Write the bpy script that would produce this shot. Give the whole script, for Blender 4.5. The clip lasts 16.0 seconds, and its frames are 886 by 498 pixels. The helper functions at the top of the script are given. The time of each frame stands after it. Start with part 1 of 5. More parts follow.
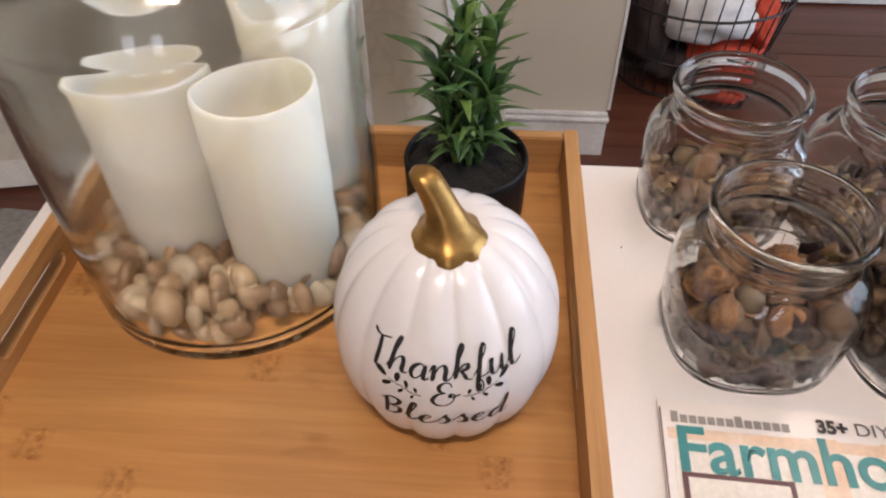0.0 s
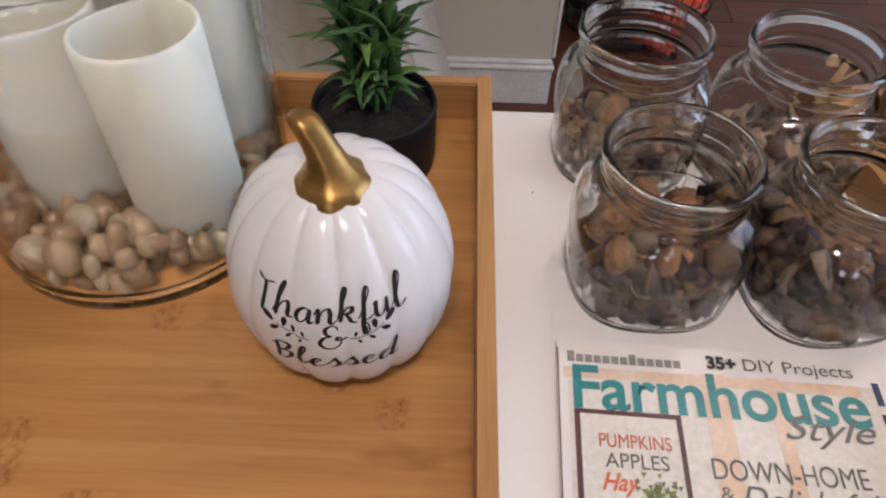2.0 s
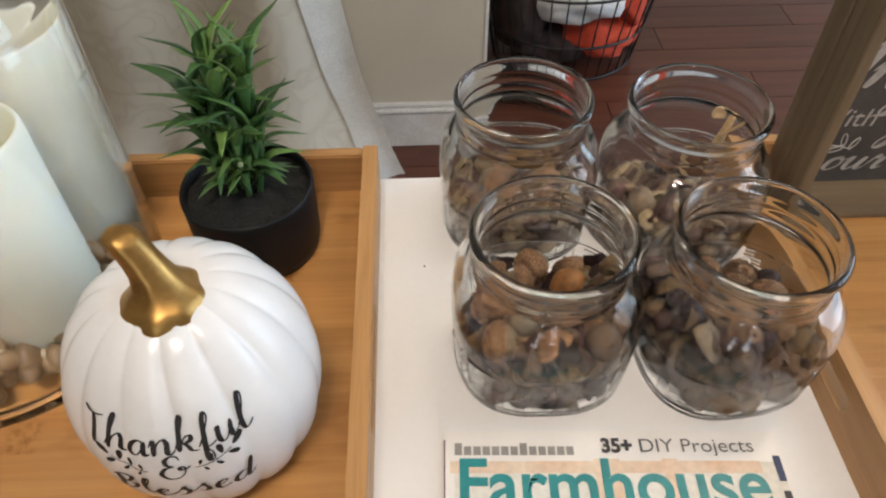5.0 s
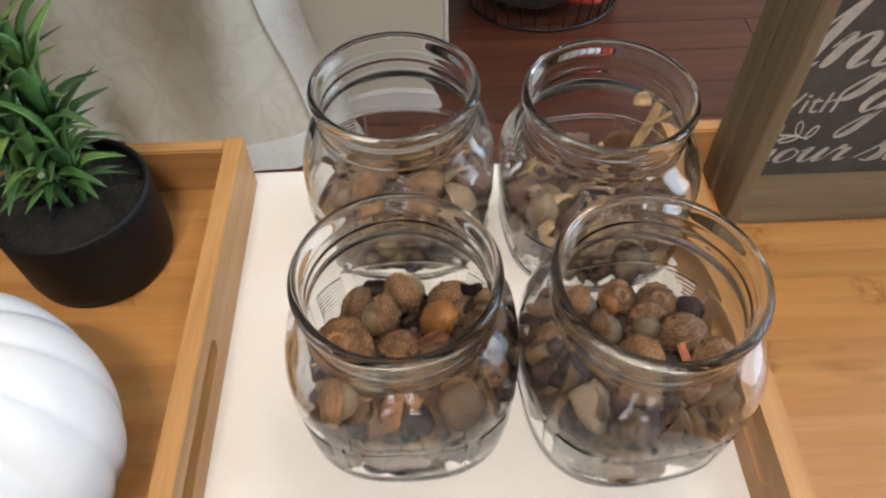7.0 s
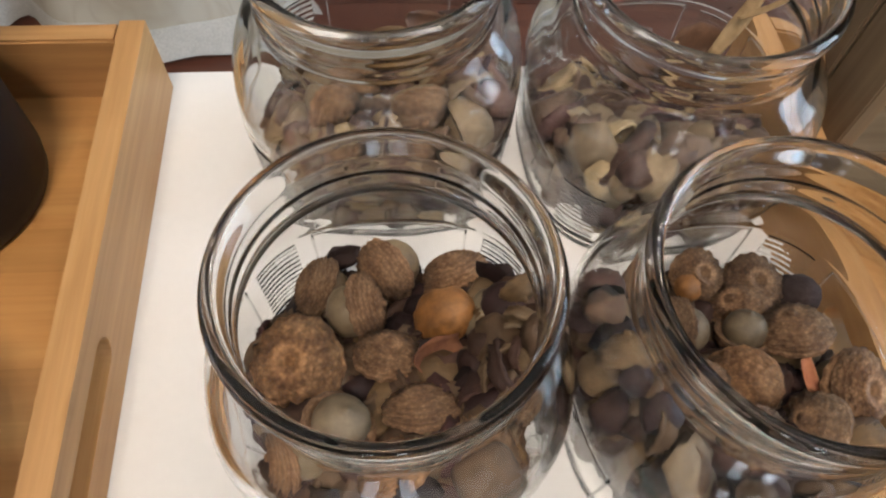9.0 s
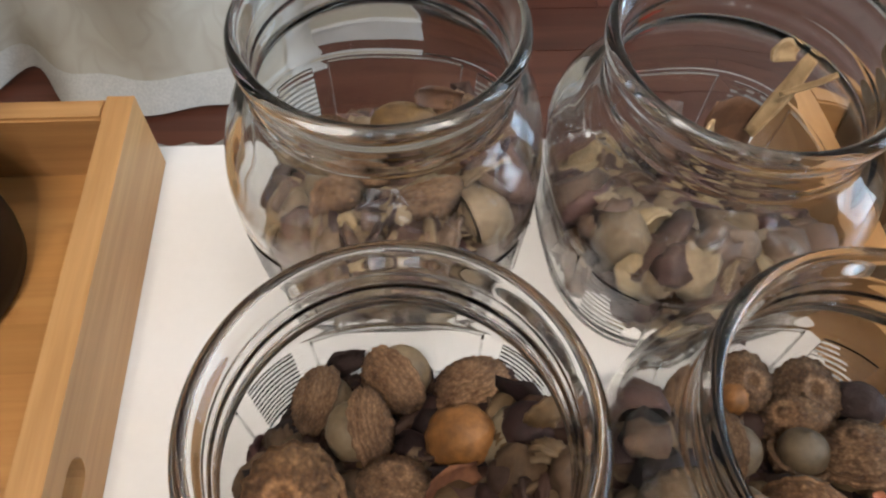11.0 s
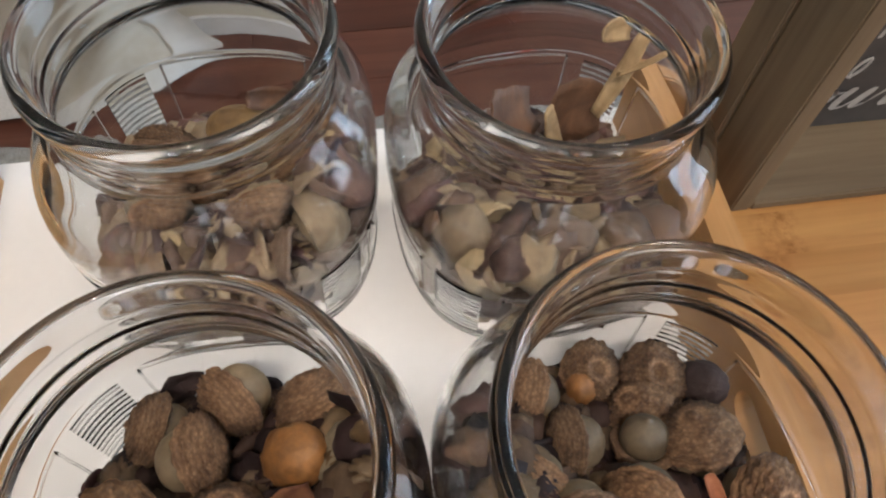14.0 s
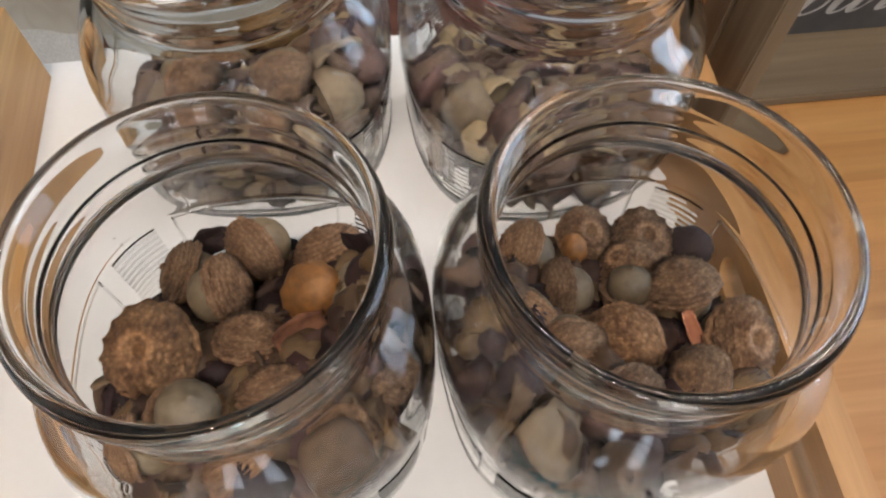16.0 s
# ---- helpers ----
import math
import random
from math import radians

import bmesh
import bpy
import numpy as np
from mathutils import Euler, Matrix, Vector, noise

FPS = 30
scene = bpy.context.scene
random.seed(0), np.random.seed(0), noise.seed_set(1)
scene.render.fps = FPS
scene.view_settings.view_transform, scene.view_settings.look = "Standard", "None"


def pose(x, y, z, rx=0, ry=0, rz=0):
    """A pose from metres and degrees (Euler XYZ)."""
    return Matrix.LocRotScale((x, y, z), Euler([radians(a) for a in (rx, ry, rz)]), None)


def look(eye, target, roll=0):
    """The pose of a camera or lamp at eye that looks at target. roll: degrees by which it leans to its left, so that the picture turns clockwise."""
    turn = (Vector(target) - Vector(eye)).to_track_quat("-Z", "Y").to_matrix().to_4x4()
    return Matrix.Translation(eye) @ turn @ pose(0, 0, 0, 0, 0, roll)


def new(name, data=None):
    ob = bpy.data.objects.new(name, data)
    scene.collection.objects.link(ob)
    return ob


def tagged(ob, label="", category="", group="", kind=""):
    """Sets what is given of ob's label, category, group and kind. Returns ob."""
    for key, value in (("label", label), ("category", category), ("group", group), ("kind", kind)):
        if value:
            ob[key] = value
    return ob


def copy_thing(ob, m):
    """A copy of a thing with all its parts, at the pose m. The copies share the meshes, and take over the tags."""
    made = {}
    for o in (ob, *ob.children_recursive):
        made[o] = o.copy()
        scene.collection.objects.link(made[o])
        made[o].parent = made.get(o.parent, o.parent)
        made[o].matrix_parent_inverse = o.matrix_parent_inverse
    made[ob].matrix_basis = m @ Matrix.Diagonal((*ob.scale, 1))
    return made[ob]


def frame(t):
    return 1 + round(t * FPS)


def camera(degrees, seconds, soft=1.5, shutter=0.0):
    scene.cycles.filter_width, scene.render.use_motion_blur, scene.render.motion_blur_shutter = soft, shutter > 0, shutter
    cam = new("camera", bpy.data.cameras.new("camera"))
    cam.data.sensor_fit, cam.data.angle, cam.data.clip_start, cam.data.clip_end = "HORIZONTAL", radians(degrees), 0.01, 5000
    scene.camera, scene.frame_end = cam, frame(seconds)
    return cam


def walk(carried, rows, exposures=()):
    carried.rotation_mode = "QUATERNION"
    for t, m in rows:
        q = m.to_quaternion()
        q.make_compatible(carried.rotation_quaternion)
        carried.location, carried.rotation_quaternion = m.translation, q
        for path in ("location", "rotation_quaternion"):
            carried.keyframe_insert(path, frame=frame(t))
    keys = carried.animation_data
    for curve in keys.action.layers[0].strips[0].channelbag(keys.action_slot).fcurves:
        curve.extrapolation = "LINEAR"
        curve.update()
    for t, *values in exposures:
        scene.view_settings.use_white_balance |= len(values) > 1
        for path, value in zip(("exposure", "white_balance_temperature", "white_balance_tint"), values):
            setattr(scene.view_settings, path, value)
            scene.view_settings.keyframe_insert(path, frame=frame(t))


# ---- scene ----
cam = camera(63.16, 16.0, 2.2)
PATH = [
    (0, (0.0707, 0.0635, 0.3934), (0.0163, 0.7611, -0.3211), -0.54),
    (0.5, (0.0755, 0.0551, 0.3896), (0.0447, 0.7412, -0.3374), 0.81),
    (1, (0.0917, 0.0540, 0.3900), (0.0696, 0.7270, -0.3494), 1.02),
    (1.5, (0.1063, 0.0577, 0.3901), (0.0826, 0.7120, -0.3657), 0.66),
    (2, (0.1145, 0.0611, 0.3915), (0.1048, 0.7132, -0.3666), 1.35),
    (2.5, (0.1187, 0.0743, 0.3971), (0.1289, 0.7323, -0.3558), 2.15),
    (3, (0.1254, 0.0928, 0.4026), (0.1396, 0.7545, -0.3470), 1.99),
    (3.2, (0.1265, 0.0971, 0.4023), (0.1372, 0.7634, -0.3433), 2.13),
    (5.3, (0.1917, 0.1114, 0.3958), (0.2236, 0.7899, -0.3382), -0.86),
    (5.5, (0.2030, 0.1189, 0.3920), (0.2371, 0.7946, -0.3443), -1.16),
    (6, (0.2345, 0.1297, 0.3993), (0.2696, 0.7870, -0.3535), -0.01),
    (6.5, (0.2598, 0.1511, 0.3897), (0.2555, 0.8004, -0.3707), -1.64),
    (7, (0.2670, 0.1937, 0.3656), (0.2752, 0.8119, -0.4204), -1.60),
    (7.5, (0.2641, 0.2199, 0.3444), (0.2967, 0.7996, -0.4697), 0.46),
    (8, (0.2586, 0.2532, 0.3152), (0.3085, 0.7867, -0.5291), 2.58),
    (8.2, (0.2580, 0.2657, 0.3063), (0.3119, 0.7820, -0.5484), 3.11),
    (10.3, (0.2435, 0.3200, 0.2545), (0.3017, 0.7950, -0.6236), 4.71),
    (10.5, (0.2465, 0.3249, 0.2572), (0.2976, 0.8139, -0.6136), 3.94),
    (11, (0.2528, 0.3306, 0.2641), (0.3024, 0.8575, -0.5844), 2.62),
    (11.5, (0.2633, 0.3406, 0.2682), (0.3160, 0.8794, -0.5727), 1.95),
    (12, (0.2689, 0.3543, 0.2687), (0.3232, 0.9011, -0.5668), 1.12),
    (12.5, (0.2801, 0.3633, 0.2682), (0.3567, 0.8972, -0.5739), 1.50),
    (13, (0.2873, 0.3576, 0.2672), (0.3773, 0.8842, -0.5781), 2.02),
    (13.5, (0.2948, 0.3466, 0.2641), (0.3964, 0.8621, -0.5868), 2.88),
    (14, (0.2939, 0.3398, 0.2646), (0.4036, 0.8271, -0.6018), 4.56),
    (14.5, (0.2999, 0.3200, 0.2644), (0.3956, 0.8144, -0.5996), 2.99),
    (15, (0.2994, 0.3050, 0.2624), (0.3907, 0.7902, -0.6072), 2.96),
    (15.5, (0.2975, 0.2976, 0.2627), (0.3795, 0.7751, -0.6121), 2.63),
    (16, (0.2952, 0.2918, 0.2631), (0.3647, 0.7655, -0.6148), 1.55),
]
walk(cam, [(t, look(eye, target, roll)) for t, eye, target, roll in PATH],
     [(0, -0.14, 6900, 23), (1.5, -0.42, 6450, 23), (3, -0.46, 6500, 16), (5.5, -0.06, 6700, 11), (7.5, 0.10, 6650, 11), (11, 0.01, 6400, 11), (16, 0.0, 6350, 12)])

# ---- world, light ----
world = bpy.data.worlds.new("world")
scene.world = world
world.use_nodes = True
sky = world.node_tree.nodes.new("ShaderNodeTexSky")
sky.sky_type = "NISHITA"
sky.sun_disc = False
sky.sun_elevation, sky.sun_rotation = radians(35), radians(100)
world.node_tree.links.new(sky.outputs[0], world.node_tree.nodes["Background"].inputs[0])
world.node_tree.nodes["Background"].inputs[1].default_value = 0.12

FLOOR_Z = -0.5
CEIL_Z = 1.9


def lamp(name, kind, power, colour, m, size=0.3, size_y=None):
    d = bpy.data.lights.new(name, kind)
    d.energy, d.color = power, colour
    if kind == "AREA":
        d.shape = "RECTANGLE" if size_y else "DISK"
        d.size = size
        if size_y:
            d.size_y = size_y
    ob = new(name, d)
    ob.matrix_world = m
    return ob


# warm ceiling fixture behind the table, cool daylight from the window in the right wall
for _x in (-0.03, 0.12, 0.27):
    lamp("ceiling_lamp_light", "AREA", 6.7, (1.0, 0.87, 0.735), look((_x, -0.35, 1.775), (_x, -0.34, 0)), 0.085)
lamp("window_daylight", "AREA", 62, (0.52, 0.75, 1.0), look((2.44, 0.75, 0.55), (0.2, 0.75, 0.5499)), 1.74, 1.9)
for _x in (-0.27, 0.47):
    lamp("front_window_daylight", "AREA", 6.5, (0.80, 0.90, 1.0), look((_x, -2.44, 0.95), (_x, 0.0, 0.9499)), 0.30, 0.95)
# added fill light for the far end of the room, no known source there
lamp("added_fill_light", "AREA", 3, (1.0, 0.86, 0.72), look((1.2, 1.3, 1.85), (1.2, 1.31, 0)), 0.3)


# ---- materials ----
def nodes_of(name):
    m = bpy.data.materials.new(name)
    m.use_nodes = True
    nt = m.node_tree
    return m, nt, nt.nodes["Principled BSDF"]


def tex_coord(nt, scale=(1, 1, 1), rot=(0, 0, 0)):
    tc = nt.nodes.new("ShaderNodeTexCoord")
    mp = nt.nodes.new("ShaderNodeMapping")
    mp.inputs["Scale"].default_value = scale
    mp.inputs["Rotation"].default_value = rot
    nt.links.new(tc.outputs["Object"], mp.inputs["Vector"])
    return mp.outputs["Vector"]


def noise_tex(nt, vec, scale, detail=4, rough=0.55):
    n = nt.nodes.new("ShaderNodeTexNoise")
    n.inputs["Scale"].default_value = scale
    n.inputs["Detail"].default_value = detail
    n.inputs["Roughness"].default_value = rough
    nt.links.new(vec, n.inputs["Vector"])
    return n.outputs["Fac"]


def ramp(nt, fac, stops):
    r = nt.nodes.new("ShaderNodeValToRGB")
    el = r.color_ramp.elements
    while len(el) < len(stops):
        el.new(0.5)
    for e, (p, c) in zip(el, stops):
        e.position, e.color = p, (*c, 1)
    nt.links.new(fac, r.inputs["Fac"])
    return r.outputs["Color"]


def mix(nt, a, b, fac, mode="MIX"):
    n = nt.nodes.new("ShaderNodeMix")
    n.data_type, n.blend_type = "RGBA", mode
    for sock, val in (("Factor", fac), ("A", a), ("B", b)):
        i = [s for s in n.inputs if s.name == sock and (s.type == "RGBA" or sock == "Factor")][0]
        if hasattr(val, "is_linked"):
            nt.links.new(val, i)
        else:
            i.default_value = val if sock == "Factor" else (*val, 1)
    return [o for o in n.outputs if o.type == "RGBA"][0]


def bump(nt, bsdf, height, strength=0.3, distance=0.001):
    b = nt.nodes.new("ShaderNodeBump")
    b.inputs["Strength"].default_value = strength
    b.inputs["Distance"].default_value = distance
    nt.links.new(height, b.inputs["Height"])
    nt.links.new(b.outputs["Normal"], bsdf.inputs["Normal"])


def mottled(name, c1, c2, scale=30, rough=0.6, bump_s=0.2, bump_d=0.0006, fine=220, metal=0.0, vary=0.0, low=0.72):
    """Two-scale mottled surface."""
    m, nt, b = nodes_of(name)
    v = tex_coord(nt)
    col = ramp(nt, noise_tex(nt, v, scale, 5), [(0.3, c1), (0.7, c2)])
    f = noise_tex(nt, v, fine, 3)
    col = mix(nt, col, ramp(nt, f, [(0.3, (low, low, low)), (0.7, (1, 1, 1))]), 0.6, "MULTIPLY")
    if vary:
        oi = nt.nodes.new("ShaderNodeObjectInfo")
        col = mix(nt, col, ramp(nt, oi.outputs["Random"], [(0, (0.55, 0.5, 0.45)), (0.5, (1, 0.95, 0.9)), (1, (1.25, 1.1, 0.9))]), vary, "MULTIPLY")
    nt.links.new(col, b.inputs["Base Color"])
    b.inputs["Roughness"].default_value = rough
    b.inputs["Metallic"].default_value = metal
    bump(nt, b, f, bump_s, bump_d)
    return m


def island_mottled(name, stops, rough=0.7, fine=260, spec=0.3):
    """Each joined piece has its own tone."""
    m, nt, b = nodes_of(name)
    g = nt.nodes.new("ShaderNodeNewGeometry")
    col = ramp(nt, g.outputs["Random Per Island"], stops)
    v = tex_coord(nt)
    f = noise_tex(nt, v, fine, 4)
    col = mix(nt, col, ramp(nt, f, [(0.25, (0.5, 0.48, 0.46)), (0.7, (1.1, 1.08, 1.05))]), 0.8, "MULTIPLY")
    nt.links.new(col, b.inputs["Base Color"])
    b.inputs["Roughness"].default_value = rough
    b.inputs["Specular IOR Level"].default_value = spec
    bump(nt, b, f, 0.5, 0.0008)
    return m


def wood(name, dark, mid, light, axis, grain=9.0, strip=0.0, rough=0.45, knots=True, vary=0.0):
    """Grain that runs along one axis; strip: width of the glued strips."""
    m, nt, b = nodes_of(name)
    s = [1.0, 1.0, 1.0]
    s[axis] = 0.045
    v = tex_coord(nt, s)
    g1 = noise_tex(nt, v, grain * 12, 6, 0.6)
    g2 = noise_tex(nt, v, grain * 60, 3, 0.6)
    col = ramp(nt, g1, [(0.28, dark), (0.5, mid), (0.72, light)])
    col = mix(nt, col, ramp(nt, g2, [(0.3, (0.78, 0.75, 0.7)), (0.65, (1, 1, 1))]), 0.55, "MULTIPLY")
    if strip:
        v2 = tex_coord(nt)
        sep = nt.nodes.new("ShaderNodeSeparateXYZ")
        nt.links.new(v2, sep.inputs[0])
        cross = sep.outputs[1 if axis == 0 else 0]
        q = nt.nodes.new("ShaderNodeMath")
        q.operation = "DIVIDE"
        nt.links.new(cross, q.inputs[0])
        q.inputs[1].default_value = strip
        fl = nt.nodes.new("ShaderNodeMath")
        fl.operation = "FLOOR"
        nt.links.new(q.outputs[0], fl.inputs[0])
        wn = nt.nodes.new("ShaderNodeTexWhiteNoise")
        wn.noise_dimensions = "1D"
        nt.links.new(fl.outputs[0], wn.inputs["W"])
        col = mix(nt, col, ramp(nt, wn.outputs["Value"], [(0, (0.86, 0.83, 0.78)), (0.5, (0.97, 0.96, 0.95)), (1, (1.07, 1.05, 1.0))]), 0.9, "MULTIPLY")
    if strip:
        off = nt.nodes.new("ShaderNodeMath")
        off.operation = "MULTIPLY_ADD"
        nt.links.new(wn.outputs["Value"], off.inputs[0])
        off.inputs[1].default_value = 7.3
        along = nt.nodes.new("ShaderNodeMath")
        along.operation = "MULTIPLY"
        nt.links.new(sep.outputs[axis], along.inputs[0])
        along.inputs[1].default_value = 3.6
        nt.links.new(along.outputs[0], off.inputs[2])
        fr = nt.nodes.new("ShaderNodeMath")
        fr.operation = "FRACT"
        nt.links.new(off.outputs[0], fr.inputs[0])
        node = ramp(nt, fr.outputs[0], [(0.44, (0, 0, 0)), (0.47, (0.8, 0.8, 0.8)), (0.48, (0.35, 0.35, 0.35)), (0.50, (1, 1, 1)), (0.53, (0, 0, 0))])
        speck = ramp(nt, noise_tex(nt, tex_coord(nt), 210, 3, 0.6), [(0.40, (0, 0, 0)), (0.62, (1, 1, 1))])
        shade = mix(nt, node, speck, 1.0, "MULTIPLY")
        dark_col = mix(nt, col, ramp(nt, g1, [(0, (0.52, 0.40, 0.28)), (1, (0.62, 0.50, 0.36))]), 1.0, "MULTIPLY")
        mx = nt.nodes.new("ShaderNodeMix")
        mx.data_type = "RGBA"
        nt.links.new(shade, mx.inputs["Factor"])
        nt.links.new(col, mx.inputs[6])
        nt.links.new(dark_col, mx.inputs[7])
        col = mx.outputs[2]
    if knots:
        s2 = [1.0, 1.0, 1.0]
        s2[axis] = 0.35
        big = noise_tex(nt, tex_coord(nt, s2), 22, 3, 0.7)
        col = mix(nt, col, ramp(nt, big, [(0.60, (1, 1, 1)), (0.70, (0.66, 0.56, 0.44))]), 0.8, "MULTIPLY")
    if vary:
        oi = nt.nodes.new("ShaderNodeObjectInfo")
        col = mix(nt, col, ramp(nt, oi.outputs["Random"], [(0, (0.78, 0.76, 0.74)), (1, (1.18, 1.2, 1.22))]), vary, "MULTIPLY")
    nt.links.new(col, b.inputs["Base Color"])
    b.inputs["Roughness"].default_value = rough
    bump(nt, b, g2, 0.12, 0.0004)
    return m


def glass(name, tint=(0.97, 0.985, 0.98), rough=0.0):
    m, nt, b = nodes_of(name)
    b.inputs["Base Color"].default_value = (*tint, 1)
    b.inputs["Transmission Weight"].default_value = 1.0
    b.inputs["Roughness"].default_value = rough
    b.inputs["IOR"].default_value = 1.38
    v = tex_coord(nt)
    bump(nt, b, noise_tex(nt, v, 40, 2), 0.08, 0.002)
    return m


BAMBOO_X = wood("bamboo_along_x", (0.39, 0.175, 0.052), (0.47, 0.230, 0.074), (0.54, 0.29, 0.102), 0, 4.5, 0.021)
BAMBOO_RAIL_Y = wood("bamboo_rail_y", (0.34, 0.16, 0.055), (0.43, 0.22, 0.08), (0.52, 0.29, 0.12), 1, 8)
BAMBOO_RAIL_X = wood("bamboo_rail_x", (0.34, 0.16, 0.055), (0.43, 0.22, 0.08), (0.52, 0.29, 0.12), 0, 8)
FLOOR_WOOD = wood("floor_wood", (0.052, 0.015, 0.008), (0.088, 0.027, 0.015), (0.125, 0.043, 0.024), 0, 3.0, 0.0, 0.32, False, 0.8)
FRAME_WOOD = wood("frame_wood", (0.125, 0.086, 0.05), (0.182, 0.130, 0.077), (0.235, 0.172, 0.108), 2, 6, 0, 0.75, False)
FRAME_WOOD_X = wood("frame_wood_x", (0.125, 0.086, 0.05), (0.182, 0.130, 0.077), (0.235, 0.172, 0.108), 0, 6, 0, 0.75, False)
WHITE_TOP = mottled("white_laminate", (0.74, 0.73, 0.725), (0.77, 0.76, 0.755), 5, 0.5, 0.05, low=0.96)
WALL_PAINT = mottled("beige_wall_paint", (0.50, 0.44, 0.345), (0.54, 0.475, 0.375), 6, 0.8, 0.15, 0.0006, 120, low=0.96)
TRIM_PAINT = mottled("white_trim_paint", (0.62, 0.58, 0.53), (0.74, 0.71, 0.67), 25, 0.5, 0.1)
CEIL_PAINT = mottled("ceiling_paint", (0.74, 0.72, 0.68), (0.78, 0.76, 0.72), 8, 0.9, 0.2)
CERAMIC = mottled("white_glazed_ceramic", (0.70, 0.695, 0.70), (0.74, 0.735, 0.74), 12, 0.22, 0.03, low=0.96)
GOLD = mottled("antique_gold_paint", (0.29, 0.155, 0.045), (0.48, 0.28, 0.09), 60, 0.40, 0.15, 0.0006, 260, 0.9)
BLACK_INK = mottled("black_lettering", (0.008, 0.008, 0.009), (0.018, 0.018, 0.02), 40, 0.5)
POT_BLACK = mottled("matt_black_pot", (0.004, 0.004, 0.0045), (0.008, 0.008, 0.009), 30, 0.5, 0.1)
POT_BLACK.node_tree.nodes["Principled BSDF"].inputs["Specular IOR Level"].default_value = 0.25
SOIL = mottled("black_soil", (0.004, 0.004, 0.004), (0.014, 0.012, 0.010), 120, 0.95, 0.9, 0.003, 400)
PAPER = mottled("magazine_cover", (0.74, 0.70, 0.67), (0.80, 0.77, 0.74), 18, 0.30, 0.02, low=0.96)
PAGES = mottled("magazine_pages", (0.62, 0.58, 0.54), (0.72, 0.68, 0.64), 60, 0.7)
WAX = mottled("ivory_wax", (0.52, 0.50, 0.43), (0.58, 0.56, 0.485), 10, 0.75, 0.05, low=0.96)
WAX.node_tree.nodes["Principled BSDF"].inputs["Subsurface Weight"].default_value = 0.7
WAX.node_tree.nodes["Principled BSDF"].inputs["Subsurface Radius"].default_value = (1.0, 0.8, 0.5)
WAX.node_tree.nodes["Principled BSDF"].inputs["Subsurface Scale"].default_value = 0.03
JAR_GLASS = glass("clear_glass", (0.945, 0.955, 0.955), 0.03)
BIG_GLASS = glass("pale_green_glass", (0.95, 0.975, 0.96), 0.065)
BIG_GLASS.node_tree.nodes["Principled BSDF"].inputs["IOR"].default_value = 1.5
PEBBLE = island_mottled("river_pebbles", [(0, (0.15, 0.10, 0.065)), (0.25, (0.24, 0.165, 0.10)), (0.5, (0.30, 0.215, 0.135)), (0.72, (0.36, 0.275, 0.18)), (0.86, (0.33, 0.29, 0.22)), (0.94, (0.58, 0.52, 0.38)), (1, (0.70, 0.66, 0.54))], 0.3, 70, 0.5)
POTPOURRI = island_mottled("dried_potpourri", [(0, (0.009, 0.005, 0.005)), (0.2, (0.027, 0.012, 0.012)), (0.4, (0.056, 0.030, 0.016)), (0.58, (0.088, 0.054, 0.030)), (0.7, (0.044, 0.017, 0.016)), (0.82, (0.105, 0.069, 0.041)), (0.94, (0.110, 0.064, 0.027)), (1, (0.135, 0.095, 0.058))], 0.7, 240, 0.25)
PETALS = island_mottled("dried_petals_and_bark", [(0, (0.030, 0.015, 0.017)), (0.2, (0.078, 0.045, 0.034)), (0.4, (0.135, 0.090, 0.056)), (0.55, (0.090, 0.042, 0.040)), (0.7, (0.165, 0.120, 0.076)), (0.85, (0.19, 0.135, 0.082)), (1, (0.30, 0.225, 0.13))], 0.6, 240, 0.35)
NUT = mottled("acorn_nut", (0.105, 0.074, 0.040), (0.20, 0.150, 0.092), 110, 0.6, 0.3, 0.0006, 420, 0, 0.8, 0.7)
# acorn cap: small overlapping scales
CAP, _nt, _b = nodes_of("acorn_cap")
_v = tex_coord(_nt)
_vor = _nt.nodes.new("ShaderNodeTexVoronoi")
_vor.inputs["Scale"].default_value = 720
_nt.links.new(_v, _vor.inputs["Vector"])
_col = ramp(_nt, noise_tex(_nt, _v, 150, 4), [(0.3, (0.185, 0.105, 0.056)), (0.5, (0.305, 0.188, 0.105)), (0.72, (0.42, 0.275, 0.165))])
_col = mix(_nt, _col, ramp(_nt, _vor.outputs["Distance"], [(0.15, (1.1, 1.08, 1.05)), (0.62, (0.55, 0.5, 0.45))]), 0.75, "MULTIPLY")
_oi = _nt.nodes.new("ShaderNodeObjectInfo")
_col = mix(_nt, _col, ramp(_nt, _oi.outputs["Random"], [(0, (0.7, 0.64, 0.58)), (0.35, (1.05, 0.95, 0.86)), (0.7, (1.2, 1.06, 0.95)), (1, (1.28, 0.98, 0.64))]), 0.9, "MULTIPLY")
_b.inputs["Roughness"].default_value = 0.85
_inv = _nt.nodes.new("ShaderNodeMath")
_inv.operation = "SUBTRACT"
_inv.inputs[0].default_value = 1.0
_nt.links.new(_vor.outputs["Distance"], _inv.inputs[1])
_wav = _nt.nodes.new("ShaderNodeTexWave")
_wav.bands_direction = "Z"
_wav.inputs["Scale"].default_value = 230
_wav.inputs["Distortion"].default_value = 1.2
_wav.inputs["Detail Scale"].default_value = 120
_nt.links.new(_v, _wav.inputs["Vector"])
_col = mix(_nt, _col, ramp(_nt, _wav.outputs["Fac"], [(0.15, (0.68, 0.64, 0.60)), (0.75, (1.06, 1.05, 1.04))]), 0.6, "MULTIPLY")
_nt.links.new(_col, _b.inputs["Base Color"])
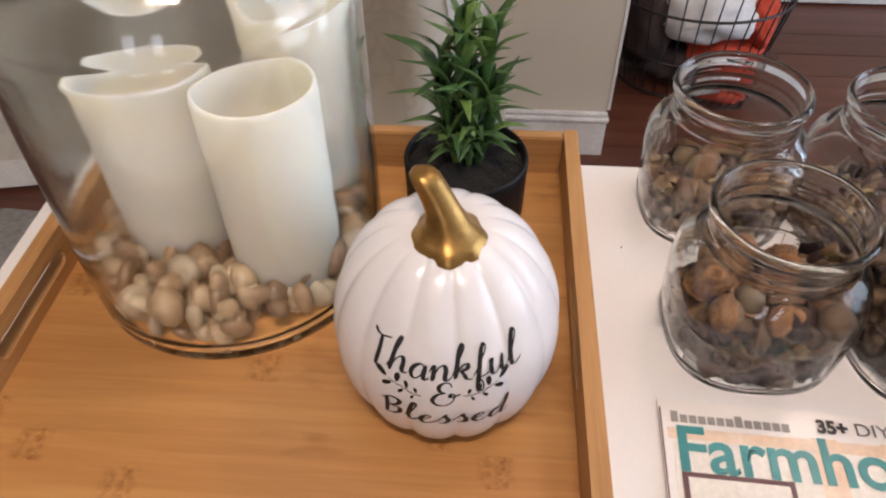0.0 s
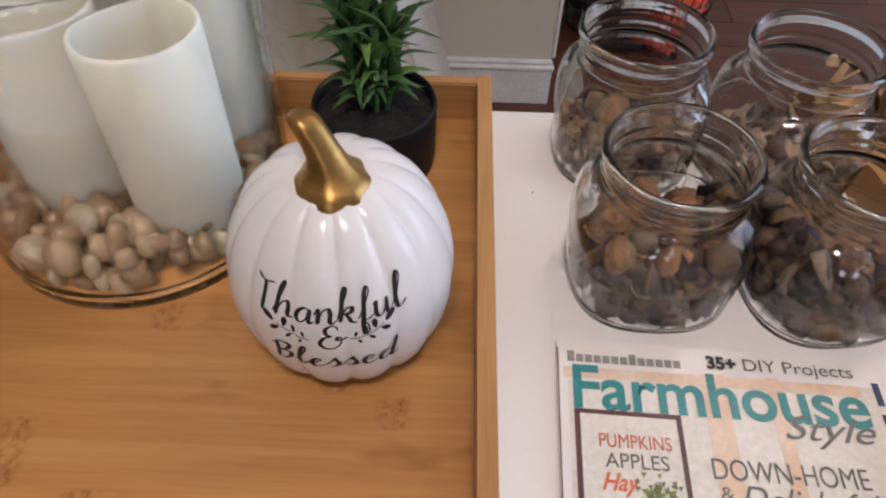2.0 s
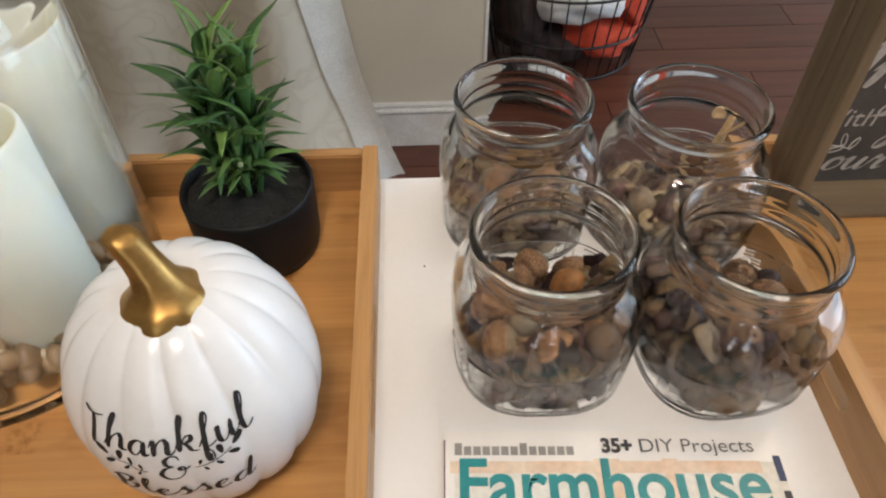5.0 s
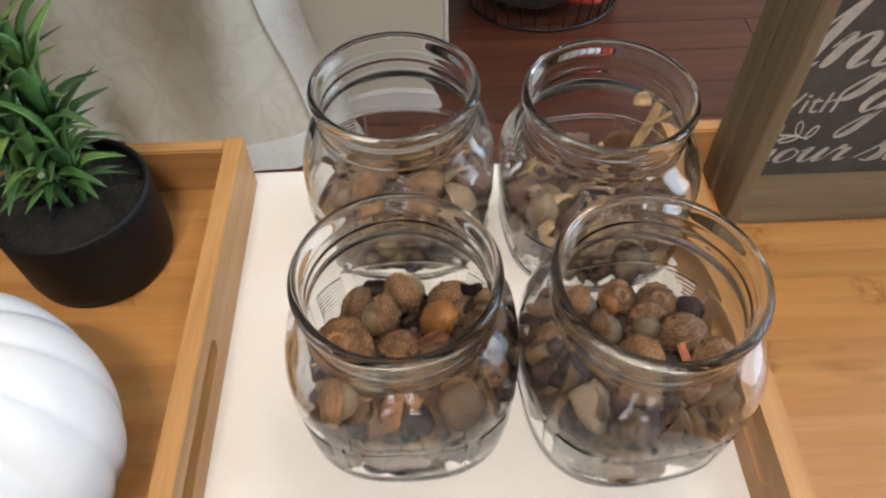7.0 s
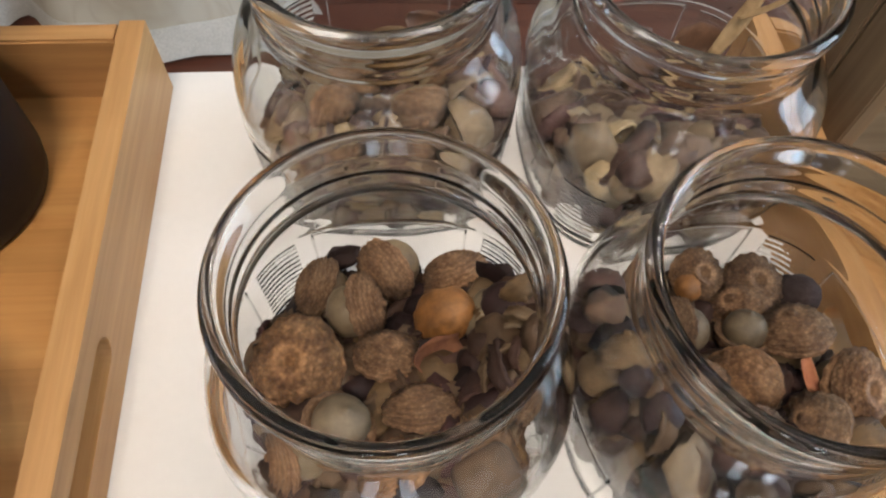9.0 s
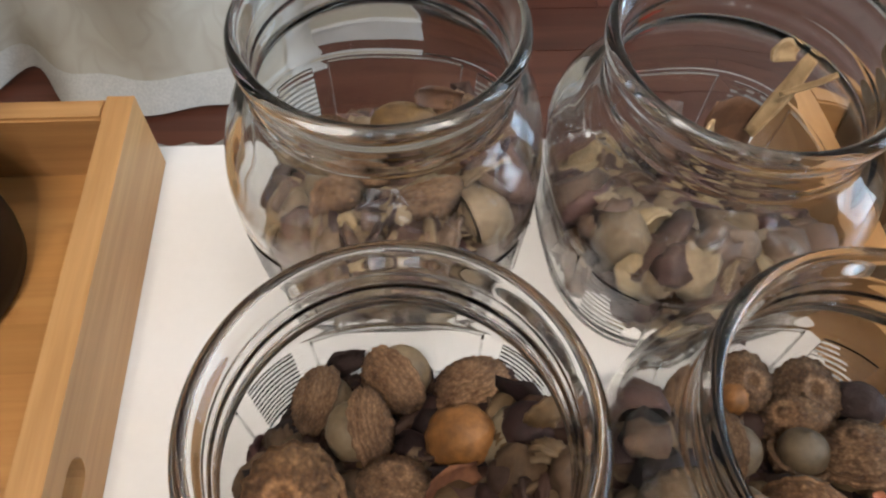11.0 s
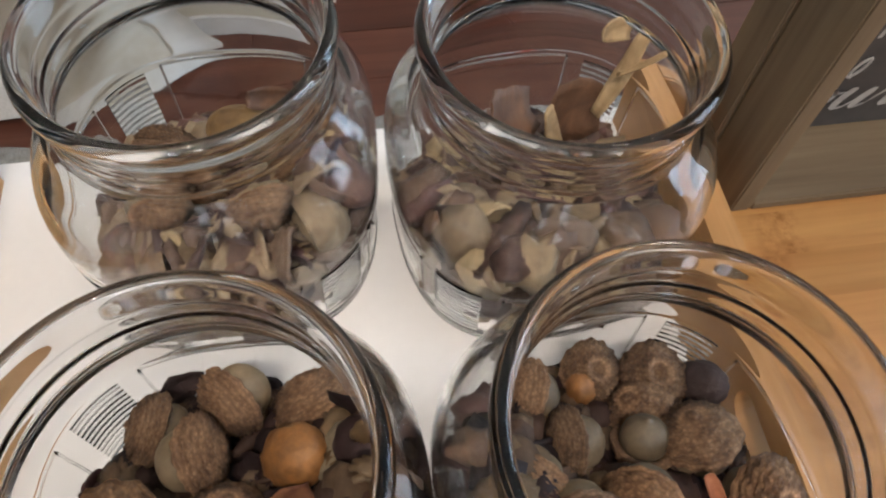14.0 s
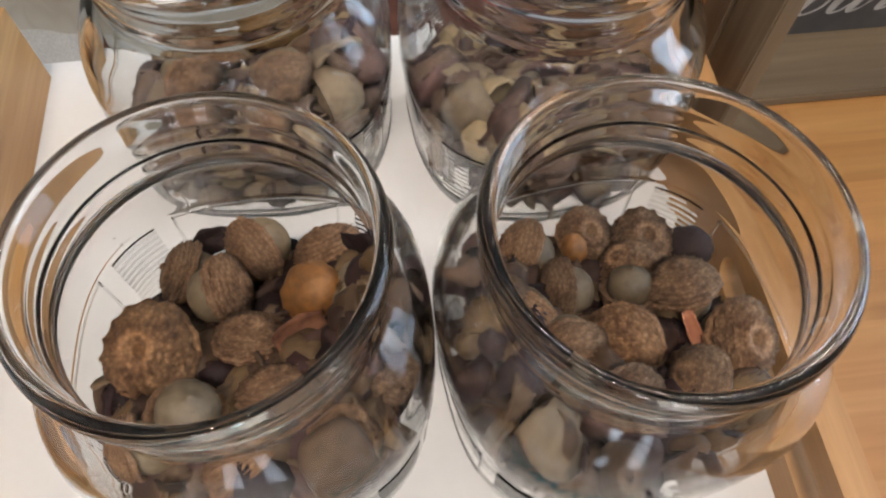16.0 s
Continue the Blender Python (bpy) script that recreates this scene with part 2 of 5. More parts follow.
_sum = _nt.nodes.new("ShaderNodeMath")
_sum.operation = "ADD"
_nt.links.new(_inv.outputs[0], _sum.inputs[0])
_nt.links.new(_wav.outputs["Fac"], _sum.inputs[1])
bump(_nt, _b, _sum.outputs[0], 0.9, 0.0007)
ORANGE_POD = mottled("orange_pod", (0.12, 0.048, 0.012), (0.30, 0.125, 0.030), 170, 0.6, 0.5, 0.0012, 240)
GREY_POD = mottled("grey_pod", (0.115, 0.085, 0.050), (0.185, 0.142, 0.088), 110, 0.8, 0.5, 0.001, 300)
RED_PETAL = mottled("red_brown_petal", (0.085, 0.028, 0.012), (0.17, 0.065, 0.026), 140, 0.85, 0.5, 0.001, 300)
PALE_CHIP = mottled("pale_wood_chip", (0.30, 0.19, 0.09), (0.52, 0.36, 0.19), 120, 0.7, 0.4, 0.0008, 400)
DRY_STALK = mottled("orange_dry_stalk", (0.30, 0.10, 0.05), (0.42, 0.17, 0.08), 160, 0.7, 0.4, 0.0006, 300)
# for the made-up solid core that keeps the jar piles opaque
PILE_CORE = mottled("dark_pile_core", (0.022, 0.010, 0.006), (0.11, 0.056, 0.028), 200, 0.95, 1.0, 0.003, 500)
PILE_CORE.node_tree.nodes["Principled BSDF"].inputs["Specular IOR Level"].default_value = 0.05
LEAF_BROWN = mottled("brown_dry_leaf", (0.07, 0.030, 0.014), (0.15, 0.07, 0.032), 120, 0.75, 0.5, 0.001, 350)
RUG = mottled("grey_rug_pile", (0.22, 0.20, 0.175), (0.36, 0.335, 0.30), 90, 0.95, 1.0, 0.004, 420)
WIRE = mottled("black_wire", (0.012, 0.011, 0.011), (0.025, 0.022, 0.02), 60, 0.45, 0.1, 0.0004, 220, 0.3)
WHITE_CLOTH = mottled("white_cloth", (0.52, 0.50, 0.48), (0.66, 0.64, 0.62), 25, 0.9, 0.6, 0.002, 300)
RED_CLOTH = mottled("red_cloth", (0.42, 0.035, 0.012), (0.62, 0.075, 0.03), 25, 0.9, 0.6, 0.002, 300)
DARK_CLOTH = mottled("dark_brown_cloth", (0.018, 0.009, 0.008), (0.045, 0.022, 0.018), 25, 0.85, 0.6, 0.002, 300)
SLATE = mottled("charcoal_chalkboard", (0.050, 0.046, 0.044), (0.085, 0.078, 0.074), 16, 0.75, 0.15, 0.0004, 180)
CHALK = mottled("chalk_lettering", (0.36, 0.34, 0.32), (0.50, 0.48, 0.46), 90, 0.9)
TEAL = mottled("teal_ink", (0.010, 0.20, 0.215), (0.02, 0.27, 0.28), 40, 0.35)
GREY_INK = mottled("grey_ink", (0.10, 0.095, 0.09), (0.17, 0.16, 0.15), 40, 0.4)
PALE_INK = mottled("pale_grey_ink", (0.24, 0.225, 0.21), (0.33, 0.31, 0.29), 40, 0.4)
DARK_INK = mottled("dark_ink", (0.03, 0.028, 0.03), (0.05, 0.045, 0.05), 40, 0.4)
MAROON = mottled("maroon_frame_ink", (0.085, 0.03, 0.035), (0.13, 0.05, 0.055), 60, 0.4)
CORAL = mottled("coral_ink", (0.62, 0.12, 0.06), (0.72, 0.2, 0.11), 60, 0.4)
PEACH = mottled("peach_print", (0.70, 0.46, 0.30), (0.80, 0.66, 0.52), 30, 0.35)
CREAM = mottled("cream_print", (0.70, 0.66, 0.58), (0.80, 0.77, 0.71), 25, 0.35)
GREEN_PRINT = mottled("green_print", (0.08, 0.12, 0.03), (0.30, 0.34, 0.12), 240, 0.4)
NAVY = mottled("navy_print", (0.012, 0.018, 0.06), (0.03, 0.05, 0.14), 60, 0.4)
LAMP_METAL = mottled("white_enamel", (0.75, 0.74, 0.72), (0.8, 0.79, 0.77), 20, 0.3)

# leaf green, each leaf with its own tone at random
LEAF, _nt, _b = nodes_of("green_succulent_leaf")
_oi = _nt.nodes.new("ShaderNodeObjectInfo")
_col = ramp(_nt, _oi.outputs["Random"], [(0, (0.026, 0.072, 0.022)), (0.5, (0.060, 0.140, 0.038)), (1, (0.14, 0.245, 0.062))])
_f = noise_tex(_nt, tex_coord(_nt), 160, 3)
_col = mix(_nt, _col, ramp(_nt, _f, [(0.3, (0.7, 0.72, 0.68)), (0.7, (1.1, 1.1, 1))]), 0.7, "MULTIPLY")
_nt.links.new(_col, _b.inputs["Base Color"])
_b.inputs["Roughness"].default_value = 0.42

# sheer curtain: patterned weave, partly see-through
CURTAIN, _nt, _b = nodes_of("sheer_patterned_curtain")
_v = tex_coord(_nt, (1, 0.2, 1))
_vor = _nt.nodes.new("ShaderNodeTexVoronoi")
_vor.feature = "DISTANCE_TO_EDGE"
_vor.inputs["Scale"].default_value = 13
_warp = noise_tex(_nt, _v, 9, 2)
_nt.links.new(mix(_nt, _v, _warp, 0.35, "ADD"), _vor.inputs["Vector"])
_lines = ramp(_nt, _vor.outputs["Distance"], [(0.0, (0.455, 0.405, 0.325)), (0.16, (0.50, 0.45, 0.37))])
_nt.links.new(_lines, _b.inputs["Base Color"])
_b.inputs["Roughness"].default_value = 0.9
_w = noise_tex(_nt, _v, 500, 2)
bump(_nt, _b, _w, 0.3, 0.0006)
_b.inputs["Alpha"].default_value = 0.78
HEM = mottled("curtain_hem", (0.56, 0.53, 0.48), (0.64, 0.61, 0.56), 30, 0.9, 0.5, 0.001, 300)
HEM.node_tree.nodes["Principled BSDF"].inputs["Alpha"].default_value = 0.8

EMIT, _nt, _b = nodes_of("lamp_diffuser")
_b.inputs["Emission Color"].default_value = (1.0, 0.88, 0.72, 1)
_b.inputs["Emission Strength"].default_value = 90.0


# ---- mesh helpers ----
def mesh_of(name, bm, mat, smooth=False):
    me = bpy.data.meshes.new(name)
    bmesh.ops.recalc_face_normals(bm, faces=bm.faces[:])
    bm.to_mesh(me)
    bm.free()
    me.materials.append(mat)
    if smooth:
        for p in me.polygons:
            p.use_smooth = True
    return me


def thing(name, place=(0, 0, 0), label="", category="", group="", kind="", rz=0):
    ob = new(name)
    ob.empty_display_size = 0.02
    ob.matrix_world = pose(*place, 0, 0, rz)
    return tagged(ob, label, category, group, kind)


def part(name, bm, mat, parent, label="", smooth=False):
    ob = new(name, mesh_of(name, bm, mat, smooth))
    ob.parent = parent
    return tagged(ob, label)


def solo(name, bm, mat, label="", category="", kind="", smooth=False, group="", m=None):
    ob = new(name, mesh_of(name, bm, mat, smooth))
    if m is not None:
        ob.matrix_world = m
    return tagged(ob, label, category, group, kind)


def box(x0, x1, y0, y1, z0, z1, bevel=0.0, bm=None):
    bm = bm or bmesh.new()
    g = bmesh.ops.create_cube(bm, size=1.0)
    bmesh.ops.scale(bm, vec=(x1 - x0, y1 - y0, z1 - z0), verts=g["verts"])
    bmesh.ops.translate(bm, vec=((x0 + x1) / 2, (y0 + y1) / 2, (z0 + z1) / 2), verts=g["verts"])
    if bevel:
        es = list({e for v in g["verts"] for e in v.link_edges})
        bmesh.ops.bevel(bm, geom=es, offset=bevel, segments=2, affect="EDGES")
    return bm


def loft(rings, close=True, cap0=False, cap1=False):
    """Joins rings of equally many points into a skin."""
    bm = bmesh.new()
    rows = [[bm.verts.new(p) for p in r] for r in rings]
    n = len(rows[0])
    for a, b in zip(rows, rows[1:]):
        for i in range(n if close else n - 1):
            j = (i + 1) % n
            bm.faces.new((a[i], a[j], b[j], b[i]))
    if cap0:
        bm.faces.new(rows[0])
    if cap1:
        bm.faces.new(rows[-1])
    return bm


def lathe(profile, seg=64, cap0=False, cap1=False, centre=(0, 0)):
    return loft([[(centre[0] + r * math.cos(2 * math.pi * i / seg), centre[1] + r * math.sin(2 * math.pi * i / seg), z) for i in range(seg)] for r, z in profile], True, cap0, cap1)


def tube(points, radius, seg=8, bm=None, radii=None, closed=False):
    bm = bm or bmesh.new()
    pts = [Vector(p) for p in points]
    rows = []
    n = len(pts)
    for i, p in enumerate(pts):
        a = pts[(i - 1) % n] if closed else pts[max(i - 1, 0)]
        b = pts[(i + 1) % n] if closed else pts[min(i + 1, n - 1)]
        d = (b - a).normalized()
        s = d.cross(Vector((0.13, 0.21, 0.97)))
        s = s.normalized() if s.length > 1e-4 else Vector((1, 0, 0))
        u = s.cross(d)
        r = radii[i] if radii else radius
        rows.append([bm.verts.new(p + r * (math.cos(2 * math.pi * k / seg) * s + math.sin(2 * math.pi * k / seg) * u)) for k in range(seg)])
    for i in range(n if closed else n - 1):
        a, b = rows[i], rows[(i + 1) % n]
        for k in range(seg):
            l = (k + 1) % seg
            bm.faces.new((a[k], a[l], b[l], b[k]))
    if not closed:
        bm.faces.new(rows[0])
        bm.faces.new(rows[-1])
    return bm


def ball_template(level):
    bm = bmesh.new()
    bmesh.ops.create_icosphere(bm, subdivisions=level, radius=1.0)
    out = [v.co.copy() for v in bm.verts], [[v.index for v in f.verts] for f in bm.faces]
    bm.free()
    return out


BALLS = {1: ball_template(1), 2: ball_template(2)}


def blob(centre, size, seed, rough=0.25, level=1, freq=1.6, pile=None):
    """Adds a lumpy rounded piece to a pile of (points, faces)."""
    pts, faces = pile
    rnd = random.Random(seed)
    rot = Euler((rnd.uniform(0, 6), rnd.uniform(0, 6), rnd.uniform(0, 6))).to_matrix()
    off = Vector((rnd.uniform(-50, 50), rnd.uniform(-50, 50), rnd.uniform(-50, 50)))
    n = len(pts)
    for v in BALLS[level][0]:
        k = 1 + rough * noise.noise(v * freq + off)
        pts.append(rot @ (Vector((v.x * size[0], v.y * size[1], v.z * size[2])) * k) + Vector(centre))
    faces += [[n + q for q in f] for f in BALLS[level][1]]


def pile_thing(name, pile, mat, label, category, m, core=None, core_from=0):
    me = bpy.data.meshes.new(name)
    me.from_pydata([tuple(p) for p in pile[0]], [], pile[1])
    me.materials.append(mat)
    for p in me.polygons:
        p.use_smooth = True
    if core:
        me.materials.append(core)
        for p in me.polygons[core_from:]:
            p.material_index = 1
    ob = new(name, me)
    ob.matrix_world = m
    return tagged(ob, label, category, "", "stuff")


def text_bm(body, height, shear=0.0, bold=0.0, spacing=1.0, align="LEFT", squeeze=1.0, divide=0):
    """Flat letters in the xy plane; height is that of a capital."""
    cu = bpy.data.curves.new("lettering", "FONT")
    cu.body, cu.shear, cu.offset, cu.space_character, cu.align_x = body, shear, bold, spacing, align
    cu.size = height / 0.69
    cu.resolution_u = 6
    ob = bpy.data.objects.new("lettering", cu)
    scene.collection.objects.link(ob)
    me = bpy.data.meshes.new_from_object(ob.evaluated_get(bpy.context.evaluated_depsgraph_get()))
    bm = bmesh.new()
    bm.from_mesh(me)
    bpy.data.objects.remove(ob)
    bpy.data.curves.remove(cu)
    bpy.data.meshes.remove(me)
    for v in bm.verts:
        v.co.x *= squeeze
    bmesh.ops.triangulate(bm, faces=bm.faces[:])
    for _ in range(divide):
        bmesh.ops.subdivide_edges(bm, edges=[e for e in bm.edges if e.calc_length() > height * 0.12], cuts=1)
        bmesh.ops.triangulate(bm, faces=bm.faces[:])
    return bm


def smooth_profile(prof, cuts=4):
    out = []
    n = len(prof)
    for i in range(n - 1):
        p0, p1, p2, p3 = prof[max(i - 1, 0)], prof[i], prof[i + 1], prof[min(i + 2, n - 1)]
        for k in range(cuts):
            t = k / cuts
            out.append(tuple(0.5 * (2 * p1[j] + (p2[j] - p0[j]) * t + (2 * p0[j] - 5 * p1[j] + 4 * p2[j] - p3[j]) * t * t + (3 * p1[j] - p0[j] - 3 * p2[j] + p3[j]) * t ** 3) for j in (0, 1)))
    return out + [prof[-1]]


GLYPHS = {}


def glyph(name, advance, *strokes):
    """A brush-script letter: x-height 1, baseline 0."""
    GLYPHS[name] = (advance, strokes)


def asc(top=2.1):
    return [(0, 0.2), (0.30, 1.2), (0.50, top - 0.15), (0.40, top), (0.27, top - 0.4), (0.22, 0.8), (0.22, 0.0)]


BOWL = [(0.92, 0.82), (0.62, 1.0), (0.28, 0.72), (0.20, 0.28), (0.42, 0.0), (0.72, 0.28), (0.92, 0.92)]
FOOT = [(0.22, 0.1), (0.40, 0.75), (0.68, 1.0), (0.86, 0.72), (0.86, 0.22), (1.0, 0.0), (1.22, 0.2)]
glyph("a", 1.15, BOWL, [(0.92, 0.95), (0.88, 0.3), (1.0, 0.02), (1.18, 0.2)])
glyph("n", 1.22, [(0.0, 0.6), (0.16, 1.0), (0.24, 0.6), (0.23, 0.0)], FOOT)
glyph("h", 1.20, asc(), FOOT)
glyph("k", 1.12, asc(), [(0.25, 0.42), (0.5, 0.88), (0.75, 1.0), (0.78, 0.74), (0.5, 0.55), (0.34, 0.52)], [(0.42, 0.52), (0.62, 0.36), (0.8, 0.05), (1.12, 0.02)])
glyph("f", 0.80, [(0, 0.2), (0.34, 1.0), (0.60, 1.75), (0.48, 2.05), (0.34, 1.7), (0.30, 0.8), (0.30, -0.45), (0.42, -0.95), (0.62, -0.8), (0.55, -0.35), (0.32, 0.02), (0.6, 0.1), (0.85, 0.3)])
glyph("u", 1.18, [(0.02, 0.85), (0.16, 0.98), (0.17, 0.4), (0.32, 0.02), (0.6, 0.15), (0.85, 0.95)], [(0.85, 0.98), (0.82, 0.3), (0.95, 0.0), (1.18, 0.2)])
glyph("l", 0.72, [(0, 0.2), (0.35, 1.1), (0.56, 1.95), (0.43, 2.15), (0.29, 1.7), (0.22, 0.6), (0.32, 0.04), (0.52, 0.06), (0.78, 0.45)])
glyph("T", 1.05, [(-0.30, 2.15), (0.1, 1.92), (0.5, 1.90), (0.95, 1.98)], [(0.34, 1.9), (0.40, 1.1), (0.40, -0.1)])
glyph("B", 1.25, [(0.12, 1.95), (0.25, 1.2), (0.26, -0.05)], [(-0.12, 1.62), (0.36, 2.05), (0.86, 1.80), (0.76, 1.30), (0.34, 1.08)], [(0.34, 1.08), (0.92, 0.92), (0.96, 0.35), (0.56, 0.0), (0.2, 0.12)])
glyph("e", 0.92, [(0, 0.25), (0.45, 0.55), (0.70, 0.85), (0.50, 1.0), (0.25, 0.75), (0.22, 0.3), (0.45, 0.0), (0.7, 0.08), (0.92, 0.25)])
glyph("s", 0.92, [(0, 0.15), (0.34, 0.7), (0.48, 1.12), (0.52, 0.85), (0.74, 0.42), (0.60, 0.02), (0.28, 0.06)], [(0.60, 0.02), (0.75, 0.04), (0.92, 0.2)])
glyph("d", 1.15, BOWL, [(1.0, 2.1), (0.92, 1.2), (0.87, 0.3), (1.0, 0.02), (1.3, 0.45)])
glyph("&", 1.6, [(0.98, 1.42), (0.85, 1.72), (0.52, 1.80), (0.24, 1.55), (0.34, 1.18), (0.68, 1.04)], [(0.68, 1.04), (0.20, 0.92), (0.0, 0.45), (0.30, 0.04), (0.82, 0.0), (1.16, 0.32), (1.22, 0.78), (1.02, 0.92), (0.96, 0.76), (1.2, 0.68), (1.55, 0.86)])
glyph("A", 1.25, [(0.0, 0.05), (0.5, 1.0), (0.95, 2.1)], [(0.95, 2.1), (0.92, 1.0), (1.0, 0.0), (1.25, 0.2)], [(0.2, 0.75), (1.05, 0.82)])
glyph("y", 1.15, [(0.02, 0.85), (0.16, 0.98), (0.17, 0.4), (0.32, 0.05), (0.6, 0.2), (0.85, 0.95)], [(0.85, 0.98), (0.82, 0.0), (0.66, -0.8), (0.36, -1.05), (0.28, -0.7), (0.7, -0.1), (1.15, 0.2)])
glyph("t", 0.70, [(0.32, 1.7), (0.25, 0.5), (0.4, 0.0), (0.7, 0.2)], [(0, 1.15), (0.65, 1.2)])
glyph("i", 0.60, [(0.2, 0.98), (0.18, 0.3), (0.32, 0.0), (0.6, 0.2)], [(0.28, 1.5), (0.32, 1.36)])
glyph("g", 1.15, BOWL, [(0.92, 0.95), (0.88, 0.0), (0.72, -0.9), (0.40, -1.15), (0.30, -0.8), (0.7, -0.15), (1.15, 0.2)])
glyph("o", 1.05, [(0.60, 1.0), (0.24, 0.75), (0.22, 0.2), (0.5, 0.0), (0.84, 0.3), (0.82, 0.8), (0.60, 1.0), (0.78, 0.78), (1.05, 0.85)])
glyph("r", 0.95, [(0, 0.2), (0.2, 1.0), (0.3, 1.06), (0.36, 0.86), (0.62, 0.86), (0.56, 0.4), (0.66, 0.02), (0.95, 0.2)])


def ribbon(bm, points, thick, thin, lift, slant):
    """A brush stroke: broad on the way down, fine on the way up."""
    fine_pts = smooth_profile(points, 6)
    left, right = [], []
    n = len(fine_pts)
    for i, (x, y) in enumerate(fine_pts):
        ax, ay = fine_pts[max(i - 1, 0)]
        bx, by = fine_pts[min(i + 1, n - 1)]
        dx, dy = bx - ax, by - ay
        d = math.hypot(dx, dy) or 1.0
        down = max(0.0, -dy / d)
        w = 0.5 * (thin + (thick - thin) * down ** 1.3) * min(1.0, 0.45 + 0.25 * min(i, n - 1 - i))
        x += slant * y
        left.append(bm.verts.new((x - w * dy / d, y + w * dx / d, lift)))
        right.append(bm.verts.new((x + w * dy / d, y - w * dx / d, lift)))
    for i in range(n - 1):
        bm.faces.new((left[i], right[i], right[i + 1], left[i + 1]))


def script_bm(word, x0, x1, xheight, thick=0.26, thin=0.09, slant=0.12, lift=0.00002):
    """Joined brush letters between x0 and x1, on the baseline y = 0."""
    bm = bmesh.new()
    x, k = 0.0, 0
    for ch in word:
        advance, strokes = GLYPHS[ch]
        for st in strokes:
            ribbon(bm, [(x + px, py) for px, py in st], thick, thin, k * lift / xheight, slant)
            k += 1
        x += advance
    lo, hi = min(v.co.x for v in bm.verts), max(v.co.x for v in bm.verts)
    for v in bm.verts:
        v.co = Vector((x0 + (v.co.x - lo) / (hi - lo) * (x1 - x0), v.co.y * xheight, v.co.z * xheight))
    return bm


def moved(bm, m):
    bmesh.ops.transform(bm, matrix=m, verts=bm.verts[:])
    return bm


# ---- structure ----
floor = thing("floor", (0, 0, 0), "dark red-brown wooden plank floor with a satin finish", "floor", "", "structure")
part("subfloor", box(-2.5, 2.5, -2.5, 2.0, FLOOR_Z - 0.05, FLOOR_Z - 0.006), FLOOR_WOOD, floor)
solo("wall_partition", box(-2.5, 0.294, 1.227, 1.347, FLOOR_Z, CEIL_Z), WALL_PAINT, "beige painted wall ending at a corner", "wall", "structure")
solo("wall_north", box(-2.6, 2.6, 1.90, 2.02, FLOOR_Z, CEIL_Z), WALL_PAINT, "beige painted far wall", "wall", "structure")
wall_s = thing("wall_south", (0, 0, 0), "beige painted wall with a window opening", "wall", "", "structure")
for bb in (box(-2.6, -0.7, -2.62, -2.5, FLOOR_Z, CEIL_Z), box(0.9, 2.6, -2.62, -2.5, FLOOR_Z, CEIL_Z), box(-0.7, 0.9, -2.62, -2.5, FLOOR_Z, 0.42), box(-0.7, 0.9, -2.62, -2.5, 1.48, CEIL_Z)):
    part("wall_piece", bb, WALL_PAINT, wall_s)
solo("wall_west", box(-2.62, -2.5, -2.5, 1.9, FLOOR_Z, CEIL_Z), WALL_PAINT, "beige painted wall", "wall", "structure")
wall_e = thing("wall_east", (0, 0, 0), "beige painted wall with a window opening", "wall", "", "structure")
for nm, b in (("wall_piece", box(2.5, 2.62, -2.5, -0.17, FLOOR_Z, CEIL_Z)), ("wall_piece", box(2.5, 2.62, 1.67, 1.9, FLOOR_Z, CEIL_Z)),
              ("wall_piece", box(2.5, 2.62, -0.17, 1.67, FLOOR_Z, -0.45)), ("wall_piece", box(2.5, 2.62, -0.17, 1.67, 1.6, CEIL_Z))):
    part(nm, b, WALL_PAINT, wall_e)
solo("ceiling", box(-2.6, 2.6, -2.6, 2.0, CEIL_Z, CEIL_Z + 0.1), CEIL_PAINT, "white painted ceiling", "ceiling", "structure")
win = thing("window_1", (2.52, 0.75, 0.575), "tall white framed glazed door with daylight", "window", "", "structure")
for bb in (box(-0.02, 0.04, -0.92, -0.87, -1.02, 1.02), box(-0.02, 0.04, 0.87, 0.92, -1.02, 1.02), box(-0.02, 0.04, -0.87, 0.87, -1.02, -0.97),
           box(-0.02, 0.04, -0.87, 0.87, 0.97, 1.02), box(-0.01, 0.03, -0.02, 0.02, -0.97, 0.97)):
    part("window_frame", bb, TRIM_PAINT, win)
win2 = thing("window_2", (0.1, -2.54, 0.95), "wide white framed window with daylight", "window", "", "structure")
for bb in (box(-0.8, -0.75, -0.04, 0.02, -0.53, 0.53), box(0.75, 0.8, -0.04, 0.02, -0.53, 0.53), box(-0.75, 0.75, -0.04, 0.02, -0.53, -0.48),
           box(-0.75, 0.75, -0.04, 0.02, 0.48, 0.53), box(-0.20, 0.20, -0.03, 0.01, -0.48, 0.48), box(-0.75, -0.54, -0.03, 0.01, -0.48, 0.48), box(0.54, 0.75, -0.03, 0.01, -0.48, 0.48)):
    part("window_frame", bb, TRIM_PAINT, win2)


def skirting(name, x0, x1, y):
    base = thing(name, (0, 0, 0), "worn white painted baseboard with a moulded top", "baseboard", "", "structure")
    part("board", box(x0, x1, y - 0.012, y, FLOOR_Z, FLOOR_Z + 0.078, 0.001), TRIM_PAINT, base)
    part("moulding", box(x0, x1 + 0.003, y - 0.016, y, FLOOR_Z + 0.079, FLOOR_Z + 0.088, 0.002), TRIM_PAINT, base)
    part("moulding", box(x0, x1, y - 0.010, y, FLOOR_Z + 0.089, FLOOR_Z + 0.097, 0.002), TRIM_PAINT, base)


